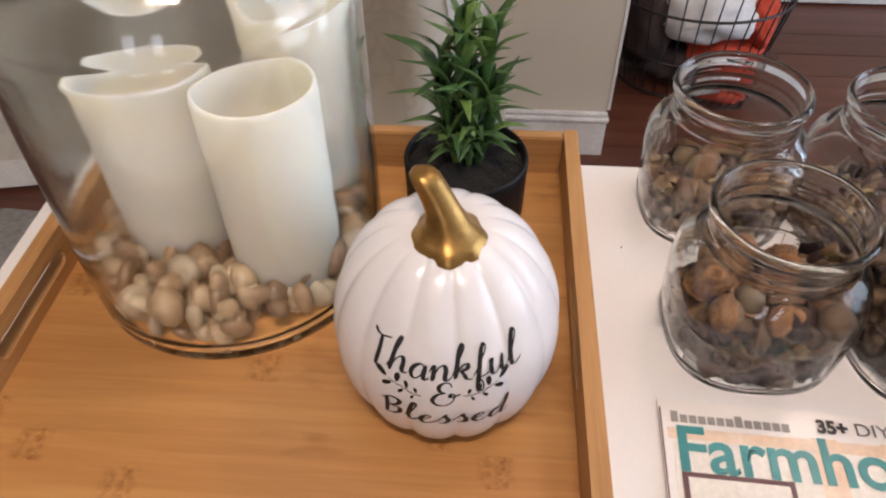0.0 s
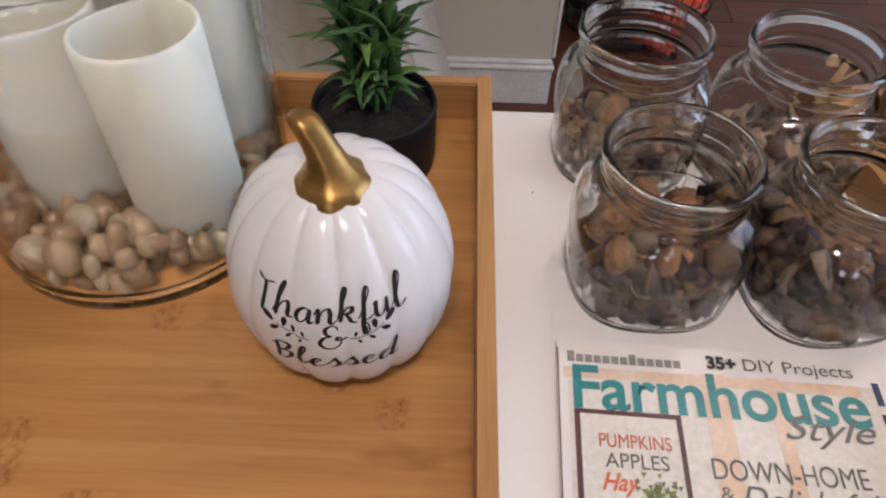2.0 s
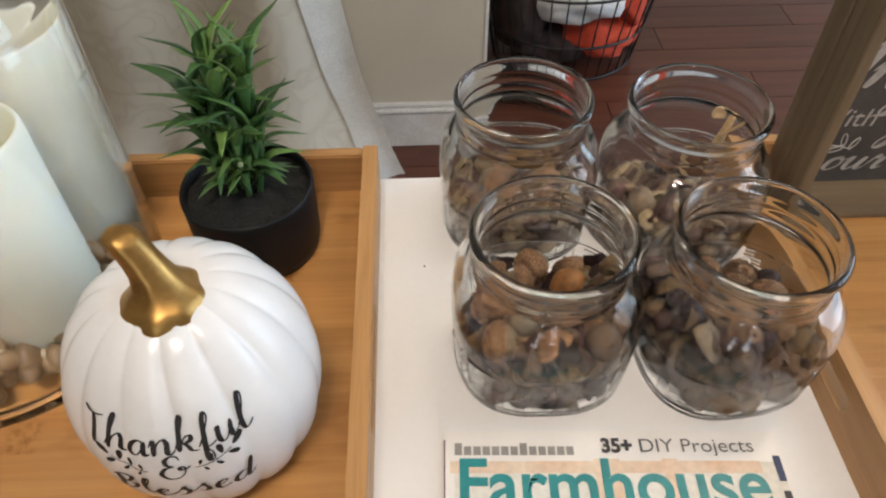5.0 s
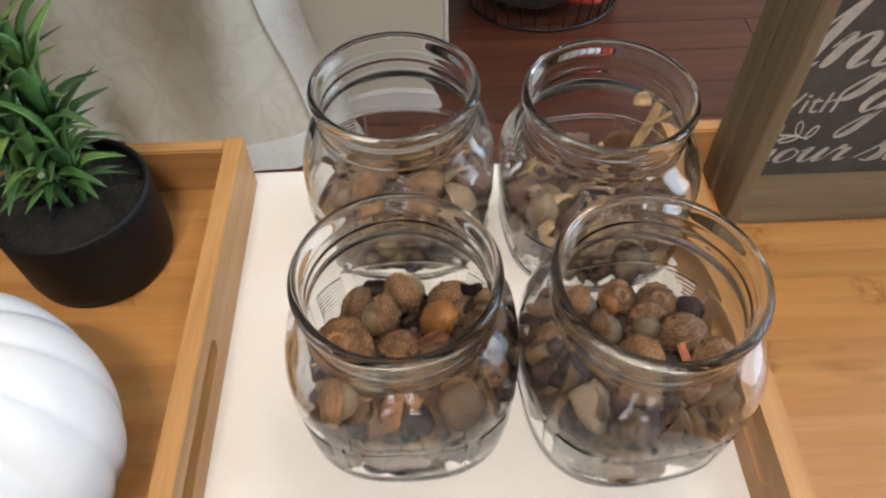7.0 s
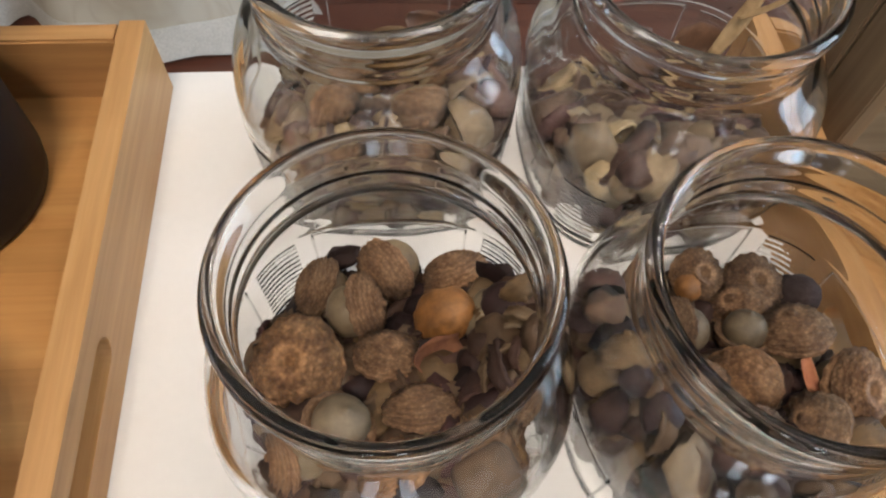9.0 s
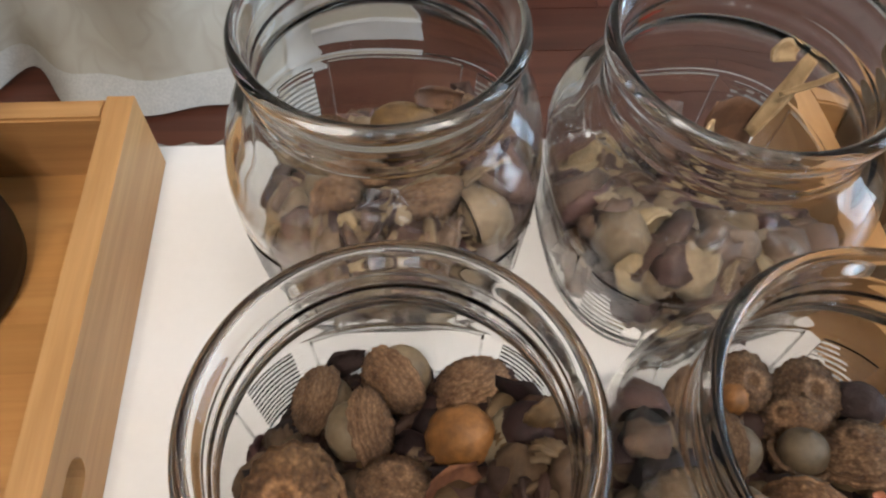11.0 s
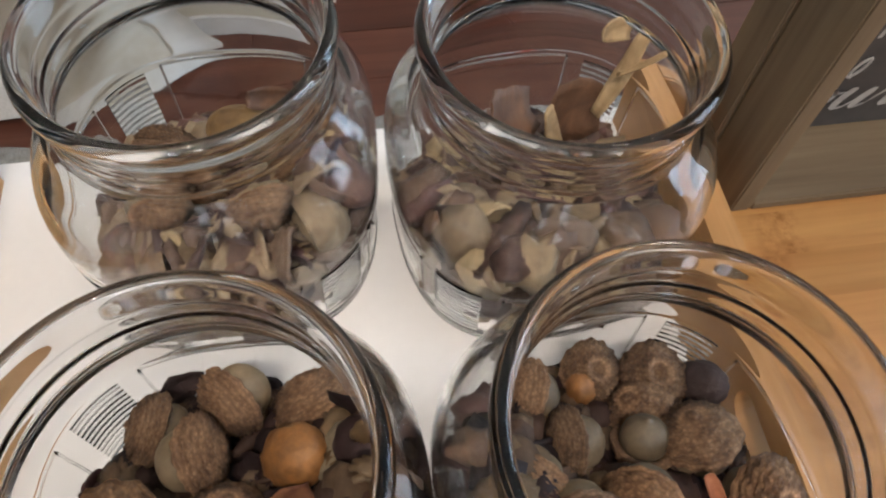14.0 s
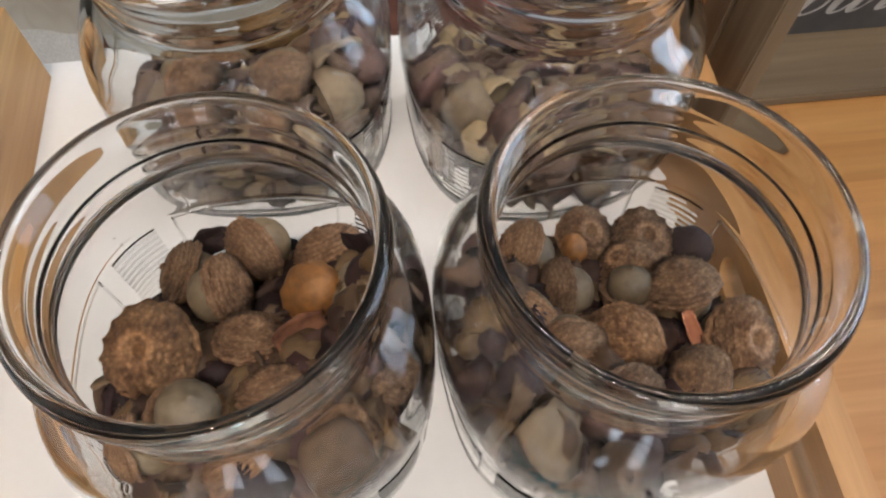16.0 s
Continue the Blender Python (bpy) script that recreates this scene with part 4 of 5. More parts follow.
# ---- dried contents ----
def cap_bm(r, h, seed, rings=7, scales=15):
    """A cup of overlapping scales in rings, with a thick lip."""
    seg = scales * 2
    rows = []
    hole = seed == 2
    top = [(0.03, 0.60), (0.12, 0.64), (0.19, 0.86)] if hole else [(0.05, 1.16), (0.10, 1.12), (0.13, 0.98)]

    def row(a, z, k, amp):
        out = []
        for i in range(seg):
            t = 2 * math.pi * (i + (k % 2)) / seg
            w = 1 + amp * (1 if i % 2 else -1) + 0.13 * noise.noise((math.cos(t) * 1.2 + seed, math.sin(t) * 1.2, z))
            t2 = 2 * math.pi * i / seg
            out.append((r * a * w * math.cos(t2), r * a * w * math.sin(t2), h * (z - 0.045 * (1 if (i + k) % 2 else -1) * min(1, a))))
        return out

    for a, z in top:
        rows.append(row(a, z, 0, 0))
    for k in range(rings):
        for edge in (0, 1):
            th = (0.20 + 0.80 * (k + 0.12 + 0.80 * edge) / rings) * math.pi * 0.50
            proud = 1.055 if edge else 0.935
            rows.append(row(math.sin(th) * proud, math.cos(th) * 0.96 * proud + 0.06, k, 0.05 if edge else 0.012))
    for a, z in ((1.06, -0.06), (1.0, -0.15), (0.90, -0.12), (0.80, 0.06), (0.5, 0.25)):
        rows.append(row(a, z, 0, 0))
    return loft(rows, True, True, True)


def nut_bm(r, l, seed):
    prof = [(0.78, 0.10), (0.86, 0.0), (0.90, -0.20), (0.89, -0.42), (0.80, -0.66), (0.62, -0.84), (0.38, -0.96), (0.16, -1.00), (0.10, -1.07), (0.03, -1.10)]
    return loft([[(r * a * math.cos(t) * (1 + 0.08 * noise.noise((math.cos(t) * 1.5 + seed, math.sin(t) * 1.5, z * 2))), r * a * math.sin(t), l * z) for t in [2 * math.pi * i / 28 for i in range(28)]] for a, z in prof], True, True, True)


def piece_template(bm):
    out = [v.co.copy() for v in bm.verts], [[v.index for v in f.verts] for f in bm.faces]
    return out


_t = cap_bm(1.0, 0.72, 5, 5, 11)
_t.verts.index_update()
BALLS[3] = piece_template(_t)
_t.free()
_t = nut_bm(1.0, 1.15, 5)
_t.verts.index_update()
BALLS[4] = piece_template(_t)
_t.free()
CAPS = [mesh_of("cap", cap_bm(0.0114, 0.0082, s), CAP, True) for s in (1, 2, 3)]
NUTS = [mesh_of("nut", nut_bm(0.0100, 0.0112, s), NUT, True) for s in (1, 2)]


def within(place, jar, r):
    """The place, drawn in so that a piece of radius r clears the jar's glass."""
    (jx, jy), turn = jar
    tr = radians(turn)
    dx, dy = place[0] - jx, place[1] - jy
    lx, ly = dx * math.cos(tr) + dy * math.sin(tr), -dx * math.sin(tr) + dy * math.cos(tr)
    d = (abs(lx) ** 2.6 + abs(ly) ** 2.6) ** (1 / 2.6)
    k = min(1.0, (0.0515 - r) / max(d, 1e-6))
    return (jx + dx * k, jy + dy * k, place[2])


def acorn(place, turn, k, size=1.0, scar=False, nut=True, label="brown acorn with a rough scaly cap, in a jar"):
    a = thing("acorn", place, label, "acorn", "acorns in the jars")
    a.matrix_world = Matrix.Translation(place) @ pose(0, 0, 0, *turn) @ Matrix.Scale(size, 4)
    c = new("cap", CAPS[1] if scar else CAPS[(k % 2) * 2])
    c.parent = a
    if nut:
        n = new("nut", NUTS[k % 2])
        n.parent = a
    return a


def pod(place, turn, mat, sx, sy, sz, label, seed):
    """A ribbed pod or shell."""
    bm = bmesh.new()
    g = bmesh.ops.create_uvsphere(bm, u_segments=26, v_segments=14, radius=1.0)
    for v in g["verts"]:
        a = math.atan2(v.co.y, v.co.x)
        k = 1 + 0.05 * math.cos(9 * a) + 0.10 * noise.noise(v.co * 1.7 + Vector((seed, 0, 0)))
        v.co = Vector((v.co.x * sx * k, v.co.y * sy * k, v.co.z * sz))
    return solo("seed_pod", bm, mat, label, "seed pod", "", True, "", Matrix.Translation(place) @ pose(0, 0, 0, *turn))


def chip(place, turn, mat, lx, ly, th, label, name="wood_chip", cat="wood chip", curl=0.0, seed=0):
    """A thin curled flake with a ragged outline."""
    nx, ny = 9, 6
    top, bot = [], []
    for j in range(ny):
        r1, r2 = [], []
        for i in range(nx):
            u, v = i / (nx - 1) * 2 - 1, j / (ny - 1) * 2 - 1
            w = (1 - 0.35 * u * u) * (1 + 0.25 * noise.noise((u * 2 + seed, v * 2, 0)))
            x, y = lx * u, ly * v * w
            z = curl * (u * u + 0.6 * v * v) + 0.1 * ly * noise.noise((u * 3, v * 3, seed))
            r1.append((x, y, z + th / 2))
            r2.append((x, y, z - th / 2))
        top.append(r1)
        bot.append(r2)
    bm = bmesh.new()
    tv = [[bm.verts.new(p) for p in r] for r in top]
    bv = [[bm.verts.new(p) for p in r] for r in bot]
    for j in range(ny - 1):
        for i in range(nx - 1):
            bm.faces.new((tv[j][i], tv[j][i + 1], tv[j + 1][i + 1], tv[j + 1][i]))
            bm.faces.new((bv[j][i], bv[j + 1][i], bv[j + 1][i + 1], bv[j][i + 1]))
    loop = [(0, i) for i in range(nx)] + [(j, nx - 1) for j in range(1, ny)] + [(ny - 1, i) for i in range(nx - 2, -1, -1)] + [(j, 0) for j in range(ny - 2, 0, -1)]
    for (a, b), (c, d) in zip(loop, loop[1:] + loop[:1]):
        bm.faces.new((tv[a][b], tv[c][d], bv[c][d], bv[a][b]))
    return solo(name, bm, mat, label, cat, "", True, "", Matrix.Translation(place) @ pose(0, 0, 0, *turn))


def inside_half(z):
    """Inner half-width of a jar at height z."""
    pts = sorted((z_, h_) for h_, z_, _n in JAR_IN)
    for (z0, h0), (z1, h1) in zip(pts, pts[1:]):
        if z0 <= z <= z1:
            return h0 + (h1 - h0) * (z - z0) / max(z1 - z0, 1e-6)
    return 0.04


def filling(place, turn, front, back, seed, sway=0.0, sides=0.0, name="potpourri", chips=False, label="dried acorns, pods and petals filling the jar"):
    """The mass of pieces against the glass; heaped from front (-y) to back (+y)."""
    rnd = random.Random(seed)
    pile = ([], [])
    n = 0
    tr = radians(turn)
    for i in range(9000):
        x, y = rnd.uniform(-0.052, 0.052), rnd.uniform(-0.052, 0.052)
        top = back + (front - back) * (0.5 - y / 0.096) + sway * x / 0.05 + 0.004 * noise.noise((x * 60, y * 60, seed)) + abs(sides) * max(0, (math.copysign(1, sides) * x / 0.05 - 0.45) / 0.4)
        z = rnd.uniform(0.006, max(top, 0.012))
        s = rnd.uniform(0.0060, 0.0112)
        lim = inside_half(z) - s * 0.80
        lx, ly = x * math.cos(tr) + y * math.sin(tr), -x * math.sin(tr) + y * math.cos(tr)
        d = (abs(lx) ** 2.6 + abs(ly) ** 2.6) ** (1 / 2.6)
        if d > lim:
            continue
        if d < lim - 0.010 and z < top - 0.016:
            continue
        shell = rnd.random() < (0.3 if chips else 0.6)
        if shell:
            size = (s * 1.05, s * 1.05, s * 1.05)
        elif rnd.random() < (0.6 if chips else 0.25):
            size = (s * 1.25, s * 0.9, s * rnd.uniform(0.15, 0.4))
        else:
            size = (s, s * rnd.uniform(0.7, 1.0), s * rnd.uniform(0.55, 1.0))
        blob((x, y, max(z, 0.0060 + s * 0.75)), size, seed * 1000 + i, *((0.12, 3 if n % 3 else 4, 1.2) if shell else (0.7, 2, 1.9)), pile)
        n += 1
        if n > 760:
            break
    # solid dark core, added to block the view through the pile
    core = []
    for z in (0.0062, 0.02, 0.035, 0.05, 0.07):
        row = []
        for x, y, _z in squircle(inside_half(min(z, 0.05)) - (0.0075 if z < 0.03 else 0.0055), z, 2.6, 64):
            gx, gy = x * math.cos(tr) - y * math.sin(tr), x * math.sin(tr) + y * math.cos(tr)
            top = back + (front - back) * (0.5 - gy / 0.096) + sway * gx / 0.05 - 0.010
            row.append((gx, gy, max(0.0062, min(z, top)) + 0.001 * noise.noise((gx * 300, gy * 300, z * 300))))
        core.append(row)
    n0, f0 = len(pile[0]), len(pile[1])
    for row in core:
        pile[0].extend(Vector(p) for p in row)
    for r in range(len(core) - 1):
        for q in range(64):
            pile[1].append([n0 + r * 64 + q, n0 + r * 64 + (q + 1) % 64, n0 + (r + 1) * 64 + (q + 1) % 64, n0 + (r + 1) * 64 + q])
    pile[1].append([n0 + (len(core) - 1) * 64 + q for q in range(64)])
    return pile_thing(name, pile, PETALS if chips else POTPOURRI, label, "potpourri", pose(*place, 0.0005), PILE_CORE, f0)


filling(*JARS[0], 0.062, 0.018, 1, 0.008, 0.026)
filling(*JARS[1], 0.060, 0.014, 2, -0.009, -0.028)
filling(*JARS[2], 0.058, 0.014, 3, 0.004, 0.02, "potpourri", True, "brown pods, bark and petals filling the jar")
filling(*JARS[3], 0.058, 0.010, 4, -0.006, 0.0, "potpourri", True, "brown petals, bark and pods filling the jar")

# top layer of the two front jars, acorn by acorn
A1 = [((0.213, 0.426, 0.034), (-20, -40, 0), 1.0), ((0.242, 0.428, 0.038), (25, -68, 10), 1.08), ((0.271, 0.428, 0.038), (-62, 18, 0), 1.08), ((0.289, 0.424, 0.036), (0, 50, 0), 0.95),
      ((0.232, 0.408, 0.043), (24, -22, 0), 1.05), ((0.212, 0.386, 0.050), (14, -10, 0), 1.28), ((0.241, 0.388, 0.045), (10, -78, 0), 0.98), ((0.252, 0.366, 0.055), (0, -60, 20), 1.0),
      ((0.226, 0.362, 0.057), (170, 20, 0), 1.0), ((0.281, 0.372, 0.052), (4, -5, 0), 1.12), ((0.270, 0.352, 0.060), (80, 0, 40), 1.0), ((0.243, 0.346, 0.061), (30, -70, 0), 1.0), ((0.292, 0.396, 0.044), (-50, 30, 60), 1.0), ((0.211, 0.352, 0.057), (60, 60, 10), 0.95)]
for i, (p, t, s) in enumerate(A1):
    t = t if i in (5, 8, 9) else ((58, 74, 66)[i % 3] * (1 if i % 4 < 2 else -0.6), (0, 25, -30)[i % 3], 47 * i % 200 - 100)
    acorn(within((p[0] + 0.0055, p[1] - 0.005, p[2]), JARS[0], 0.0105 * s), t, i, s, i in (5, 9))
A2 = [((0.342, 0.415, 0.034), (10, -78, 10), 1.0), ((0.366, 0.420, 0.032), (12, 10, 0), 0.92), ((0.390, 0.421, 0.032), (8, 4, 0), 1.02), ((0.378, 0.405, 0.033), (-84, 0, 8), 0.98), ((0.352, 0.396, 0.038), (155, 30, 0), 0.95),
      ((0.374, 0.392, 0.040), (150, 12, 10), 0.85), ((0.391, 0.391, 0.042), (12, -62, 0), 1.12), ((0.403, 0.369, 0.046), (22, 24, 0), 1.15), ((0.367, 0.374, 0.045), (176, 10, 0), 1.08), ((0.348, 0.372, 0.047), (60, 40, 60), 1.0),
      ((0.384, 0.356, 0.051), (90, 50, 0), 0.95), ((0.360, 0.350, 0.055), (20, 60, 0), 1.05), ((0.336, 0.384, 0.043), (70, -20, 0), 1.0)]
for i, (p, t, s) in enumerate(A2):
    t = t if i in (1, 2, 5, 7) else ((62, 78, 55)[i % 3] * (1 if i % 4 < 2 else -0.6), (10, -25, 30)[i % 3], 61 * i % 220 - 110)
    acorn(within((p[0], p[1] - 0.004, p[2]), JARS[1], 0.0105 * s), t, i + 1, s, i in (1, 2, 7))
pod((0.267, 0.398, 0.046), (20, 35, 20), ORANGE_POD, 0.0085, 0.0095, 0.0135, "split orange seed pod among acorns", 1)
pod((0.284, 0.396, 0.047), (70, 10, -40), GREY_POD, 0.0095, 0.0095, 0.0130, "grey-green ribbed seed pod among acorns", 2)
pod((0.361, 0.411, 0.033), (10, 0, 0), ORANGE_POD, 0.0052, 0.0060, 0.0064, "small ochre seed pod among acorns", 3)
pod((0.403, 0.407, 0.032), (30, 20, 0), DARK_CLOTH, 0.0080, 0.0080, 0.0100, "dark brown seed pod among acorns", 4)
chip((0.3895, 0.366, 0.047), (20, 25, -70), DRY_STALK, 0.0105, 0.0024, 0.001, "orange dried stalk lying on acorns", "dried_stalk", "stalk", 0.002, 3)
chip((0.262, 0.384, 0.047), (30, 10, 30), RED_PETAL, 0.009, 0.0045, 0.0008, "red-brown dried petal among acorns", "dried_petal", "petal", 0.004, 4)
chip((0.228, 0.432, 0.030), (70, 10, 30), DARK_CLOTH, 0.008, 0.006, 0.0008, "dark dried petal among acorns", "dried_petal", "petal", 0.003, 5)
# back jars
for i, (p, t, s) in enumerate([((0.225, 0.525, 0.052), (-60, 30, 0), 1.05), ((0.276, 0.533, 0.050), (20, 30, 0), 1.1), ((0.236, 0.510, 0.056), (100, 40, 0), 0.9), ((0.272, 0.508, 0.056), (80, 0, 40), 1.0), ((0.228, 0.488, 0.066), (40, 80, 0), 1.0), ((0.262, 0.484, 0.068), (90, 20, 10), 1.0)]):
    acorn(within((p[0], p[1] - 0.005, p[2] - 0.008), JARS[2], 0.0105 * s), t, i, s)
pod((0.254, 0.524, 0.047), (80, 0, 70), ORANGE_POD, 0.0095, 0.0085, 0.0150, "open yellow-brown seed husk on other pods", 6).data.materials[0] = mottled("husk", (0.10, 0.052, 0.018), (0.20, 0.115, 0.04), 120, 0.6, 0.6, 0.0015, 260)
chip((0.265, 0.532, 0.054), (50, 20, 10), LEAF_BROWN, 0.0100, 0.0045, 0.0009, "curled brown dry leaf on seed pods", "dry_leaf", "leaf", 0.005, 7)
chip((0.352, 0.512, 0.052), (50, 30, 50), LEAF_BROWN, 0.019, 0.012, 0.0009, "brown dry leaf leaning in a jar", "dry_leaf", "leaf", 0.004, 8)
chip((0.383, 0.522, 0.044), (70, 10, 10), LEAF_BROWN, 0.012, 0.014, 0.0012, "ridged brown bark piece in a jar", "bark_piece", "bark", 0.003, 9)
chip((0.370, 0.507, 0.050), (60, 70, 20), PALE_CHIP, 0.016, 0.004, 0.0012, "pale wood splinter among leaves", "wood_chip", "wood chip", 0.001, 10)
chip((0.397, 0.517, 0.066), (0, -68, 25), PALE_CHIP, 0.019, 0.0034, 0.0013, "pale wood strip leaning on the jar glass", "wood_chip", "wood chip", 0.001, 11)
chip((0.391, 0.524, 0.083), (75, 20, 20), PALE_CHIP, 0.007, 0.0045, 0.0010, "pale wood shaving on top of potpourri", "wood_chip", "wood chip", 0.002, 12)
chip((0.400, 0.510, 0.078), (30, -50, -30), PALE_CHIP, 0.011, 0.0012, 0.0010, "thin pale wood splinter", "wood_chip", "wood chip", 0.001, 13)

# ---- magazine ----
MG_TURN = -2.4
mag = thing("magazine", (0.1845, 0.3215, 0.0), "glossy farmhouse-style magazine with a pale cover", "magazine", "", "", MG_TURN)
MW, MH = 0.199, 0.270
part("pages", box(0.001, MW - 0.001, -MH + 0.001, -0.001, 0.0003, 0.0034), PAGES, mag)
part("cover", box(0, MW, -MH, 0, 0.0035, 0.0039), PAPER, mag)
part("cover_photo", box(0.0065, MW - 0.002, -0.20, -0.020, 0.0040, 0.0041), CREAM, mag, "pale whitewashed board photograph")
for x0, x1 in ((0.088, 0.103), (0.128, 0.137)):
    part("cover_photo", box(x0, x1, -0.115, -0.018, 0.00412, 0.0042), PEACH, mag, "peach-toned board print")
part("cover_photo", box(0.004, 0.185, -0.027, -0.0195, 0.00415, 0.00425), PEACH, mag, "peach band of the cover print")


def cover_text(body, x, y, h, mat, width=None, shear=0.0, bold=0.0, lift=0.0046, label=""):
    bm = text_bm(body, h, shear, bold)
    if width:
        k = width / max(v.co.x for v in bm.verts)
        for v in bm.verts:
            v.co.x *= k
    moved(bm, pose(x, y, lift))
    return part("printed_text", bm, mat, mag, label)


# the publisher's mark is only a plain bar
for k in range(13):
    part("printed_bar", box(0.0068 + 0.0055 * k, 0.0111 + 0.0055 * k, -0.0158, -0.0082 if k in (0, 7) else -0.0104, 0.0044, 0.0046), PALE_INK, mag, "grey bar of print")
cover_text("35+", 0.0935, -0.0140, 0.0085, DARK_INK, 0.0185, 0, 0.0006)
cover_text("DIY Projects", 0.1155, -0.0140, 0.0085, GREY_INK, 0.068)
cover_text("Farmhouse", 0.0072, -0.0475, 0.0290, TEAL, 0.179, 0, 0.0008)
cover_text("Style", 0.1305, -0.0585, 0.0155, GREY_INK, 0.055, 0.45, 0, 0.0049)
fr = (0.0095, 0.0725, -0.0485, -0.155)
for b in (box(fr[0], fr[1], fr[2] - 0.0028, fr[2], 0.0043, 0.0046), box(fr[0], fr[0] + 0.0032, fr[3], fr[2] - 0.0028, 0.0043, 0.0046), box(fr[1] - 0.0028, fr[1], fr[3], fr[2] - 0.0028, 0.0043, 0.0046)):
    part("printed_frame", b, MAROON, mag, "maroon printed picture frame")
cover_text("PUMPKINS", 0.0225, -0.0720, 0.0085, CORAL, 0.042)
cover_text("APPLES", 0.0258, -0.0842, 0.0088, GREY_INK, 0.036)
cover_text("Hay", 0.0225, -0.0975, 0.0100, CORAL, 0.022, 0.4, 0.0003)
cover_text("DOWN-HOME", 0.0850, -0.0865, 0.0125, GREY_INK, 0.088)
cover_text("&", 0.0880, -0.0985, 0.0080, GREY_INK, 0.0075)
cover_text("Delightful", 0.0975, -0.1030, 0.0140, GREY_INK, 0.078, 0.4)
bush = bmesh.new()
rnd = random.Random(8)
for i in range(90):
    x, y = 0.053 + rnd.gauss(0, 0.006), -0.1025 + rnd.gauss(0, 0.006)
    a = rnd.uniform(0, 6.3)
    bush.faces.new([bush.verts.new((x + 0.0022 * math.cos(a + k * 2.09) * rnd.uniform(0.5, 1.2), y + 0.0022 * math.sin(a + k * 2.09), 0.0047 + 0.00001 * i)) for k in range(3)])
part("printed_foliage", bush, GREEN_PRINT, mag, "printed green leaves")
part("printed_bar", box(0.033, 0.051, -0.106, -0.1035, 0.0045, 0.0048), MAROON, mag, "brown bar of illegible print")
part("printed_strip", box(MW - 0.0058, MW - 0.0018, -0.032, -0.0165, 0.0043, 0.0046), NAVY, mag, "navy strip printed at the edge")
part("printed_strip", box(MW - 0.0058, MW - 0.0018, -0.066, -0.038, 0.0043, 0.0046), DARK_INK, mag, "dark strip printed at the edge")
part("printed_line", box(0.0004, 0.0012, -0.2, -0.006, 0.0041, 0.0043), MAROON, mag, "thin dark line along the spine")

# ---- framed sign ----
SX0, SX1, SY0, SY1, SZ0, SZ1 = 0.4525, 0.742, 0.487, 0.537, 0.0065, 0.262
sign = thing("framed_sign", (0, 0, 0), "chalkboard sign with white lettering in a deep wooden frame", "sign")
part("frame_side", box(SX0, SX0 + 0.009, SY0, SY1 - 0.021, SZ0, SZ1, 0.0008), FRAME_WOOD, sign)
part("frame_side", box(SX0 - 0.0012, SX0 + 0.009, SY1 - 0.020, SY1, SZ0, SZ1, 0.0008), FRAME_WOOD, sign)
part("frame_side", box(SX1 - 0.009, SX1, SY0, SY1, SZ0, SZ1, 0.0008), FRAME_WOOD, sign)
part("frame_bottom", box(SX0 + 0.0092, SX1 - 0.0092, SY0, SY1 - 0.004, SZ0, SZ0 + 0.0055, 0.0008), FRAME_WOOD_X, sign)
part("frame_top", box(SX0 + 0.0092, SX1 - 0.0092, SY0, SY1 - 0.004, SZ1 - 0.009, SZ1, 0.0008), FRAME_WOOD_X, sign)
part("chalkboard", box(SX0 + 0.0092, SX1 - 0.0092, 0.524, 0.531, SZ0 + 0.0058, SZ1 - 0.0092), SLATE, sign, "charcoal chalkboard panel")


def sign_text(body, x, z, h, width=None, shear=0.0, bold=0.0):
    bm = text_bm(body, h, shear, bold)
    if width:
        k = width / max(v.co.x for v in bm.verts)
        for v in bm.verts:
            v.co.x *= k
    return part("lettering", moved(bm, pose(x, 0.5234, z, 90, 0, 0)), CHALK, sign, "white chalk-style lettering")


def sign_script(body, x0, x1, z, xh, slant=0.3):
    return part("lettering", moved(script_bm(body, x0, x1, xh, 0.30, 0.10, slant), pose(0, 0.5234, z, 90, 0, 0)), CHALK, sign, "white chalk-style script lettering")


sign_text("You", 0.4800, 0.1470, 0.0210, 0.056, 0.1)
sign_script("Anything", 0.4560, 0.6650, 0.1010, 0.0230, 0.45)
sign_text("With", 0.4655, 0.0670, 0.0155, 0.047, 0.15)
sign_script("god", 0.5200, 0.6000, 0.0668, 0.0180, 0.45)
sign_script("your", 0.4660, 0.5370, 0.0250, 0.0125, 0.4)
sign_script("side", 0.5410, 0.6160, 0.0240, 0.0165, 0.4)
sprig = bmesh.new()
tube([(0.474, 0.5232, 0.049), (0.485, 0.5232, 0.0495), (0.496, 0.5232, 0.0485), (0.504, 0.5232, 0.0450)], 0.0006, 5, sprig)
for x, z, a, l in ((0.483, 0.0495, 80, 0.009), (0.497, 0.0485, 100, 0.012), (0.503, 0.046, 65, 0.011), (0.488, 0.049, -150, 0.016), (0.498, 0.0475, -160, 0.012)):
    ring = []
    for k in range(14):
        t = 2 * math.pi * k / 14
        u, v = l / 2 + l / 2 * math.cos(t), l * 0.17 * math.sin(t)
        ring.append((x + u * math.cos(radians(a)) - v * math.sin(radians(a)), 0.5232, z + u * math.sin(radians(a)) + v * math.cos(radians(a))))
    tube(ring, 0.0006, 5, sprig, None, True)
part("sprig", sprig, CHALK, sign, "white leafy sprig drawing")

# ---- wire basket with linens ----
BK = (0.505, 1.548, FLOOR_Z)
basket = thing("wire_basket", BK, "round black wire basket of folded linens on the floor", "basket")


def basket_r(z):
    return 0.135 + 0.17 * z - 0.12 * z * z


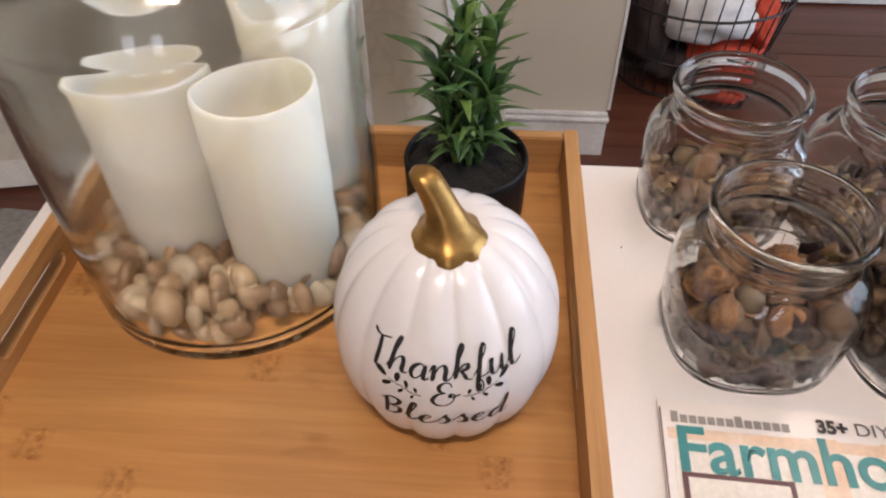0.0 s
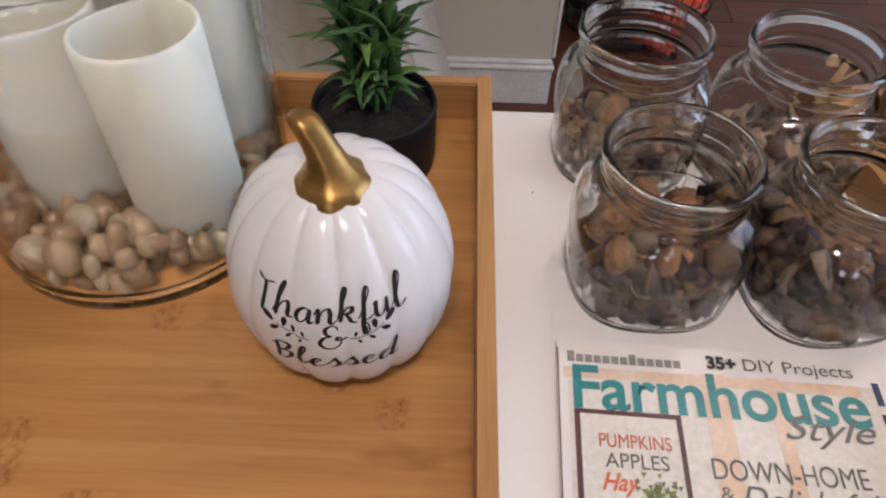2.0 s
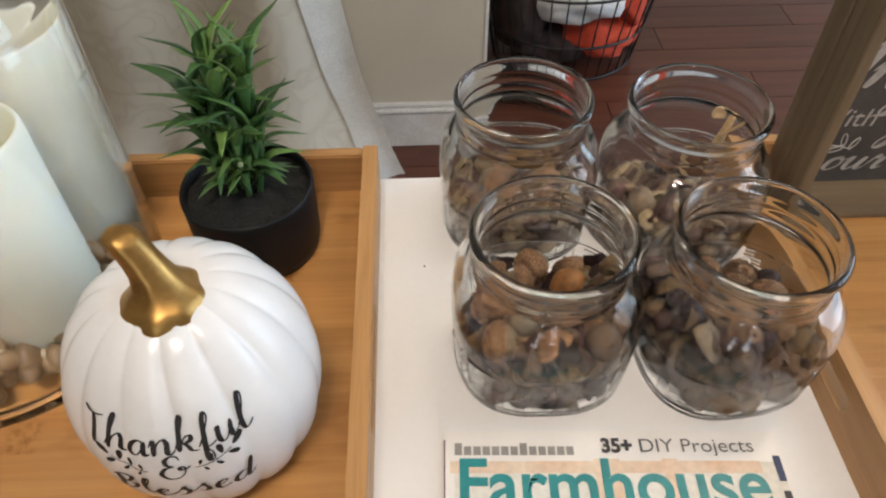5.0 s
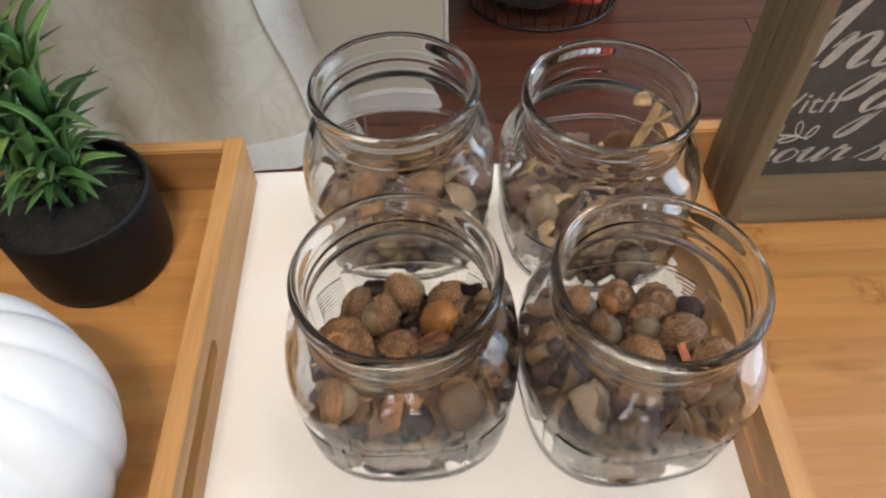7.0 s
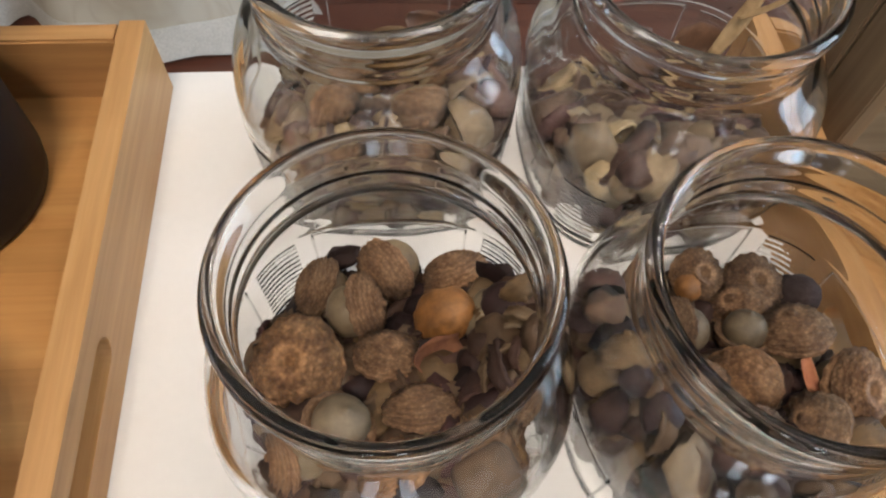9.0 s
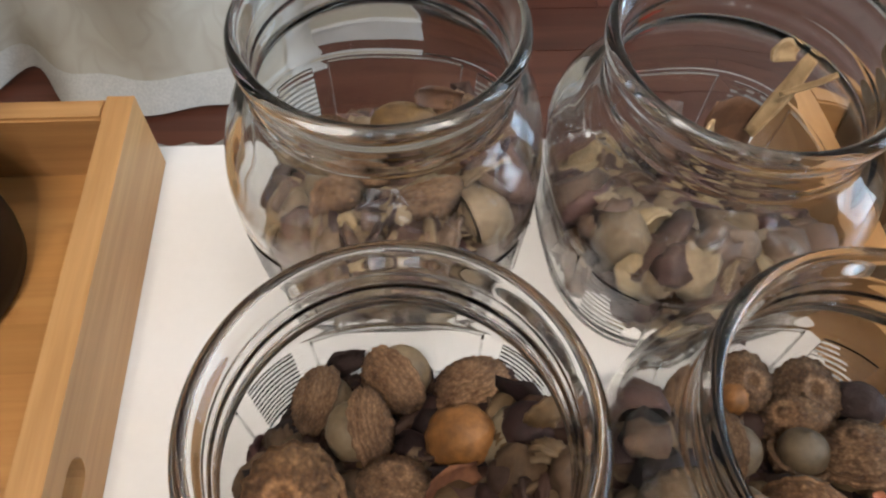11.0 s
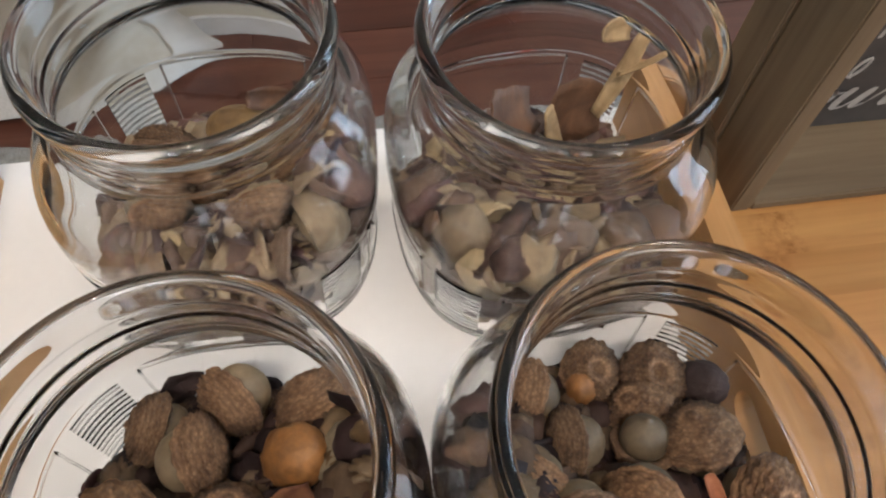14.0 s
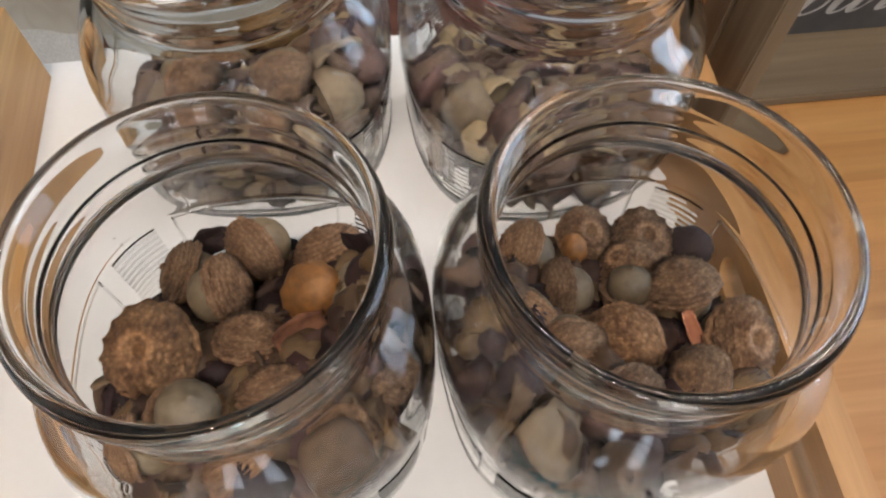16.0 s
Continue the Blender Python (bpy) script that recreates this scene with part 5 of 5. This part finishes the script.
for z in (0.006, 0.09, 0.20, 0.30):
    part("hoop", tube([(basket_r(z) * 1.15 * math.cos(2 * math.pi * i / 48), basket_r(z) * math.sin(2 * math.pi * i / 48), z) for i in range(48)], 0.003, 7, None, None, True), WIRE, basket, "", True)
for k in range(36):
    a = 2 * math.pi * k / 36
    part("wire", tube([(basket_r(z) * 1.15 * math.cos(a), basket_r(z) * math.sin(a), z) for z in (0.006, 0.08, 0.16, 0.24, 0.30)], 0.0016, 5), WIRE, basket, "", True)


def cloth(x, y, z, sx, sy, sz, mat, label, seed):
    bm = bmesh.new()
    g = bmesh.ops.create_icosphere(bm, subdivisions=4, radius=1.0)
    for v in g["verts"]:
        k = 1 + 0.16 * noise.noise(v.co * 2.2 + Vector((seed, 0, 0))) + 0.06 * noise.noise(v.co * 6 + Vector((seed, 2, 0)))
        v.co = Vector((v.co.x * sx, v.co.y * sy, v.co.z * sz)) * k
    return solo("folded_cloth", bm, mat, label, "cloth", "", True, "", pose(BK[0] + x, BK[1] + y, FLOOR_Z + z))


cloth(-0.02, 0.0, 0.055, 0.125, 0.115, 0.045, DARK_CLOTH, "dark brown cloth at the bottom of the basket", 1)
cloth(-0.105, -0.005, 0.130, 0.060, 0.105, 0.11, DARK_CLOTH, "dark brown cloth bundled in the basket", 2)
cloth(0.060, -0.008, 0.078, 0.100, 0.124, 0.056, RED_CLOTH, "bright red cloth folded in the basket", 3)
cloth(0.115, -0.005, 0.150, 0.045, 0.105, 0.070, RED_CLOTH, "bright red cloth tucked at the basket side", 5)
cloth(0.005, -0.004, 0.172, 0.118, 0.140, 0.074, WHITE_CLOTH, "white cloth folded on top in the basket", 4)

# ---- floor planks that show beyond the table ----
PLANK = mesh_of("plank", box(-0.4495, 0.4495, -0.0472, 0.0472, -0.005, 0.0, 0.0008), FLOOR_WOOD)
for r in range(15):
    for k in range(4):
        px, py = -0.95 + 0.9 * k + 0.37 * (r * 7 % 5) / 2.2, 0.535 + 0.095 * r
        if px > 2.05 or py > 1.85:
            continue
        p = new("plank", PLANK)
        p.parent = floor
        p.location = (px, py, FLOOR_Z)
# crumb on the table
solo("crumb", loft([[(0.0009 * math.cos(a) * s, 0.0007 * math.sin(a) * s, z) for a in (0, 1, 2, 3, 4, 5)] for s, z in ((0.8, 0), (1, 0.0004), (0.5, 0.0008))], True, True, True), LEAF_BROWN, "tiny brown crumb on the white tabletop", "crumb", "", False, "", pose(0.1765, 0.458, 0.0001))
